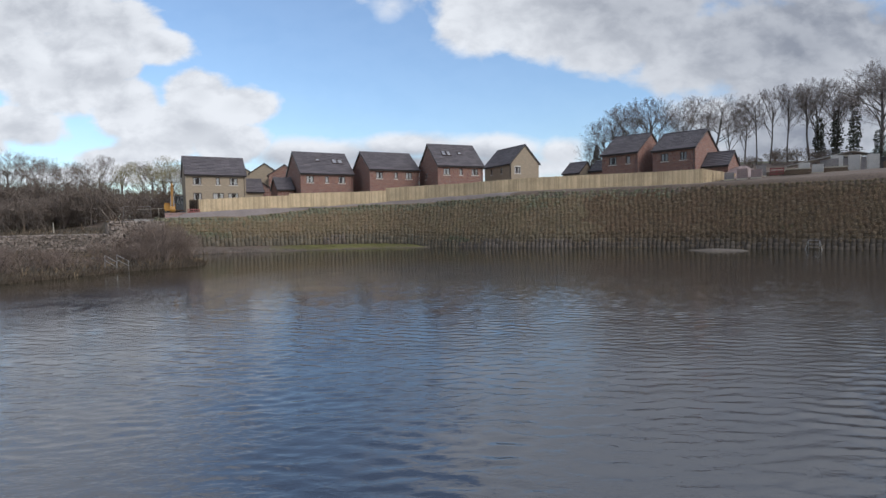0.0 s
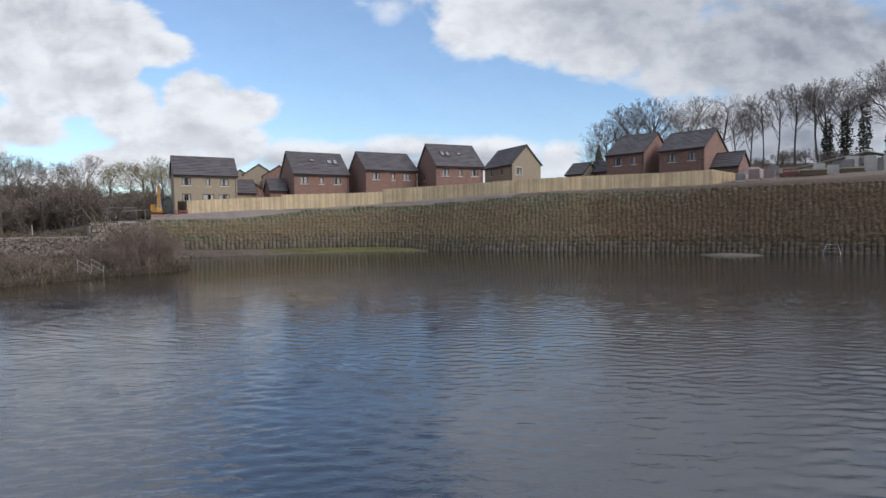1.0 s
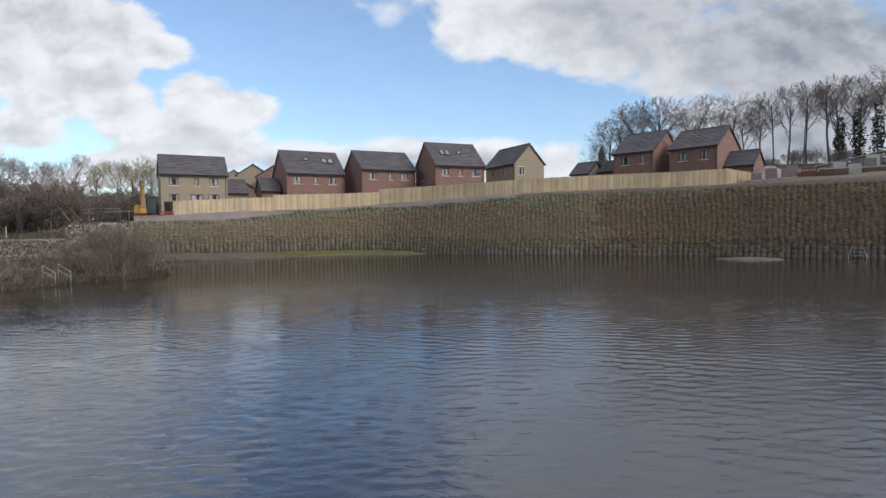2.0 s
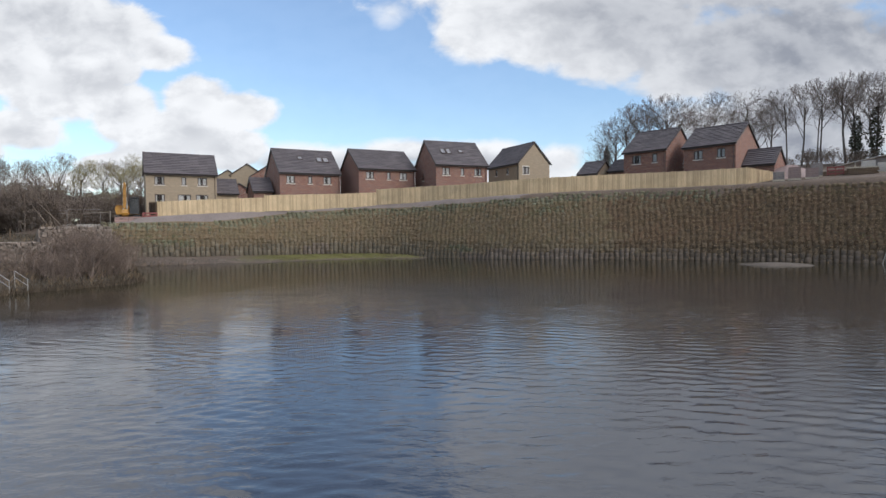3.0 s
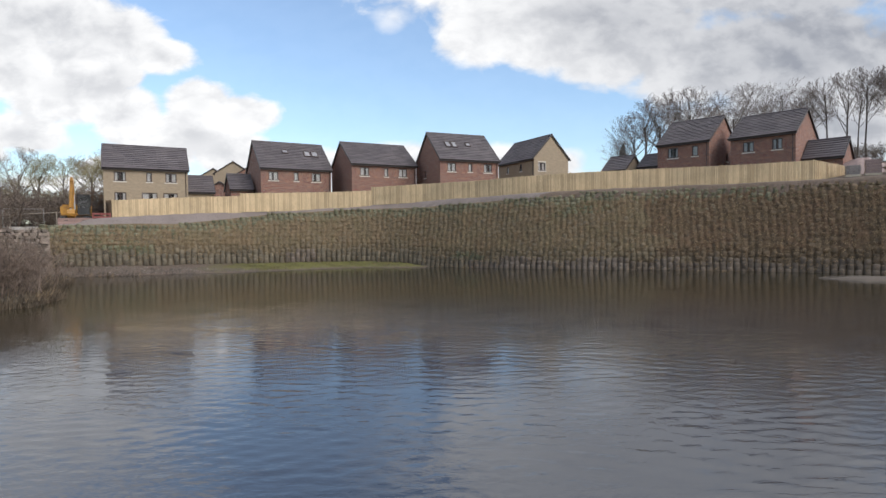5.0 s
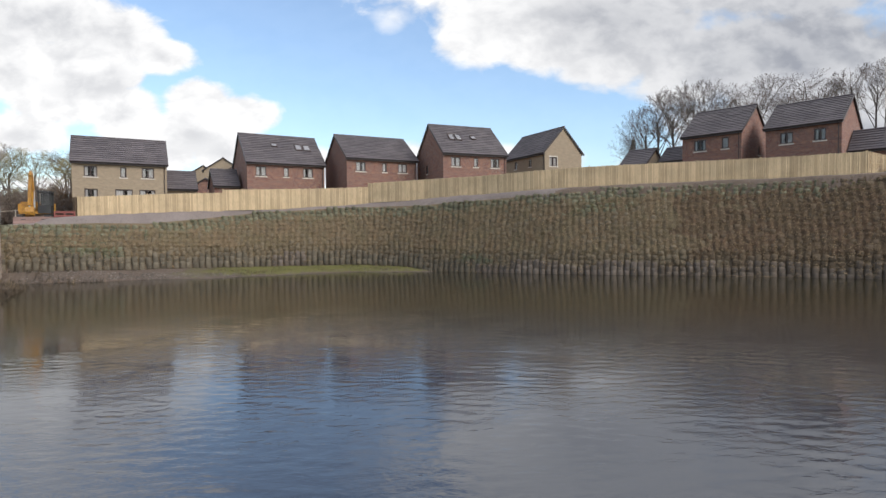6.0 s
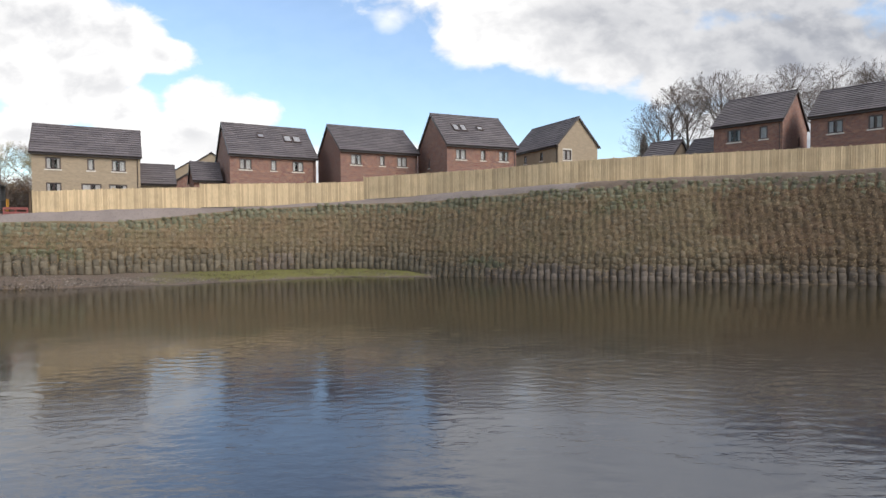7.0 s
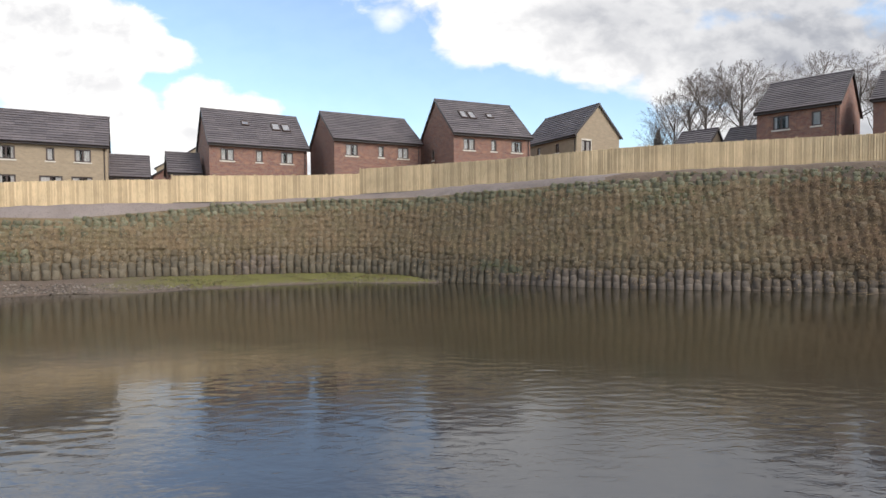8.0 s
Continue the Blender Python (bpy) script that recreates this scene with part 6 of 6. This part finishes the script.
S1 = "pallets on the site"
for x, y, r_, w, d, h, mt, lb in [(38.6, 76.6, -30, 1.2, 1.0, 0.9, wrap_film, "grey wrapped blocks on a pallet"), (40.0, 75.9, -33, 1.3, 1.1, 1.3, pink_wrap, "pinkish wrapped bricks on a pallet"),
                                   (41.5, 75.2, -33, 1.3, 1.1, 1.05, pink_wrap, "pinkish wrapped bricks on a pallet"), (42.9, 76.6, -28, 1.2, 1.0, 1.4, wrap_film, "grey wrapped blocks on a pallet"),
                                   (47.6, 75.0, -35, 1.3, 1.2, 1.3, white_sheet, "pale wrapped blocks on a pallet"), (49.0, 74.4, -35, 1.3, 1.2, 1.0, white_sheet, "pale wrapped blocks on a pallet"),
                                   (51.4, 77.6, -35, 1.3, 1.2, 1.1, wrap_film, "grey wrapped blocks on a pallet"), (53.2, 77.6, -35, 1.3, 1.2, 1.9, wrap_film, "grey wrapped blocks on a pallet"),
                                   (55.2, 79.8, -28, 1.4, 1.2, 2.5, white_sheet, "pale wrapped blocks on a pallet"), (56.9, 78.7, -41, 1.4, 1.2, 2.4, white_sheet, "pale wrapped blocks on a pallet"), (58.6, 77.6, -33, 1.4, 1.2, 2.3, white_sheet, "pale wrapped blocks on a pallet")]:
    pallet(x, y, r_, w, d, h, mt, lb, S1)
heap_r = random.Random(17)
for j in range(10):
    x = 44.5 + j * 1.9 + heap_r.uniform(-0.5, 0.5)
    y = 84.0 - (x - 44) * 0.42 + heap_r.uniform(-0.6, 3.5)
    mt, lb = heap_r.choice([(wrap_film, "grey wrapped blocks on a pallet"), (old_wood, "brown timber packs on a pallet"), (pink_wrap, "pinkish wrapped bricks on a pallet")])
    pallet(x, y, -30 + heap_r.uniform(-15, 15), 1.2, 1.0, heap_r.uniform(0.5, 1.3), mt, lb, S1)
for k, (x, y, ln) in enumerate([(45.8, 78.6, 4.2), (48.6, 80.4, 3.8), (51.0, 74.9, 3.6), (46.2, 74.0, 2.6)]):
    st = thing("timber_stack", pose(x, y, ground_z(x, y), 0, 0, -30), "low stack of brown timber lengths", "timber", "timber stacks")
    for j in range(5):
        for q in range(3):
            mb = MB()
            mb.box((-ln / 2 + rng.uniform(-0.2, 0.2), -0.5 + q * 0.34, 0.02 + j * 0.16), (ln / 2 + rng.uniform(-0.2, 0.2), -0.5 + q * 0.34 + 0.28, 0.02 + j * 0.16 + 0.13))
            part("plank", mb, pale_wood if (j == 4 or k == 1 and j == 2) else old_wood, st)
# half-built blockwork with roof trusses lying against it
shell = thing("unfinished_building", pose(61.5, 85.5, ground_z(61.5, 85.5), 0, 0, -35), "unfinished grey blockwork walls with pale roof timbers", "building")
mb = MB()
wall_panel(mb, 6.0, 2.8, [(1.0, 0.2, 0.9, 2.0), (3.4, 1.0, 1.4, 1.1)], pose(-4, 0, 0))
part("wall", mb, wrap_film, shell)
mb = MB()
wall_panel(mb, 6.0, 2.8, [(2.0, 1.0, 1.4, 1.1)], pose(2, 0, 0, 0, 0, 90))
part("wall", mb, wrap_film, shell)
for xa, za, xb, zb in ((-8.5, 2.05, 0.0, 3.8), (2.6, 3.1, 0.0, 3.8)):
    mb = MB()
    for j in range(8):
        ya, yb = -0.5 + j * 0.5, -0.5 + (j + 0.97) * 0.5
        lift = 0.02 * (j % 2)
        mb.add([(xa, ya, za + lift), (xb, ya, zb + lift), (xb, yb, zb + lift), (xa, yb, za + lift), (xa, ya, za - 0.1), (xb, ya, zb - 0.1), (xb, yb, zb - 0.1), (xa, yb, za - 0.1)],
               ((0, 1, 2, 3), (7, 6, 5, 4), (0, 4, 5, 1), (3, 2, 6, 7), (0, 3, 7, 4)))
    part("roof", mb, white_sheet, shell, "pale roof sheeting on timber")
for xa in (-8.2, -6.2):
    for ya in (-0.3, 3.2):
        mb = MB()
        mb.box((xa - 0.06, ya - 0.06, -0.4), (xa + 0.06, ya + 0.06, 2.0 + (xa + 8.5) * 0.2))
        part("post", mb, pale_wood, shell)
for j in range(4):
    mb = MB()
    mb.beam((-2.0 + j * 1.1, -0.4, 3.0), (1.5 + j * 0.4, 2.5, 3.5 - 0.15 * j), 0.06, 0.16)
    part("rafter", mb, pale_wood, shell)
for x, y, r_, w, mt, lb in [(70.0, 87.0, -35, 6.0, cabin_dark, "dark site cabin with a flat roof"), (70.5, 79.5, -35, 6.0, tan_paint, "tan site cabin with a flat roof")]:
    cb = thing("site_cabin", pose(x, y, ground_z(x, y), 0, 0, r_), lb, "cabin", "site cabins")
    mb = MB()
    wall_panel(mb, w, 2.6, [(1.0, 1.0, 1.4, 1.0), (4.2, 0.1, 0.9, 2.0)], pose(-w / 2, -1.3, 0), 0.12)
    wall_panel(mb, 2.6, 2.6, [], pose(w / 2, -1.3, 0, 0, 0, 90), 0.12)
    wall_panel(mb, 2.6, 2.6, [], pose(-w / 2, 1.3, 0, 0, 0, -90), 0.12)
    wall_panel(mb, w, 2.6, [], pose(w / 2, 1.3, 0, 0, 0, 180), 0.12)
    part("wall", mb, mt, cb)
    mb = MB()
    mb.box((-w / 2 - 0.15, -1.45, 2.6), (w / 2 + 0.15, 1.45, 2.75))
    part("roof", mb, cabin_dark, cb)
    mb = MB()
    mb.box((-w / 2 + 4.22, -1.26, 0.1), (-w / 2 + 5.08, -1.2, 2.1))
    part("door", mb, white_sheet, cb)
    mb = MB()
    mb.box((-w / 2 + 1.0, -1.26, 1.0), (-w / 2 + 2.4, -1.24, 2.0))
    part("pane", mb, glass, cb)

# ---- single bags of the middle stretch of the bank ----
for bi, mat_i, m in singles:
    ob = part("bag", bag_data[bi, mat_i], None, bag_wall)
    ob.matrix_basis = m
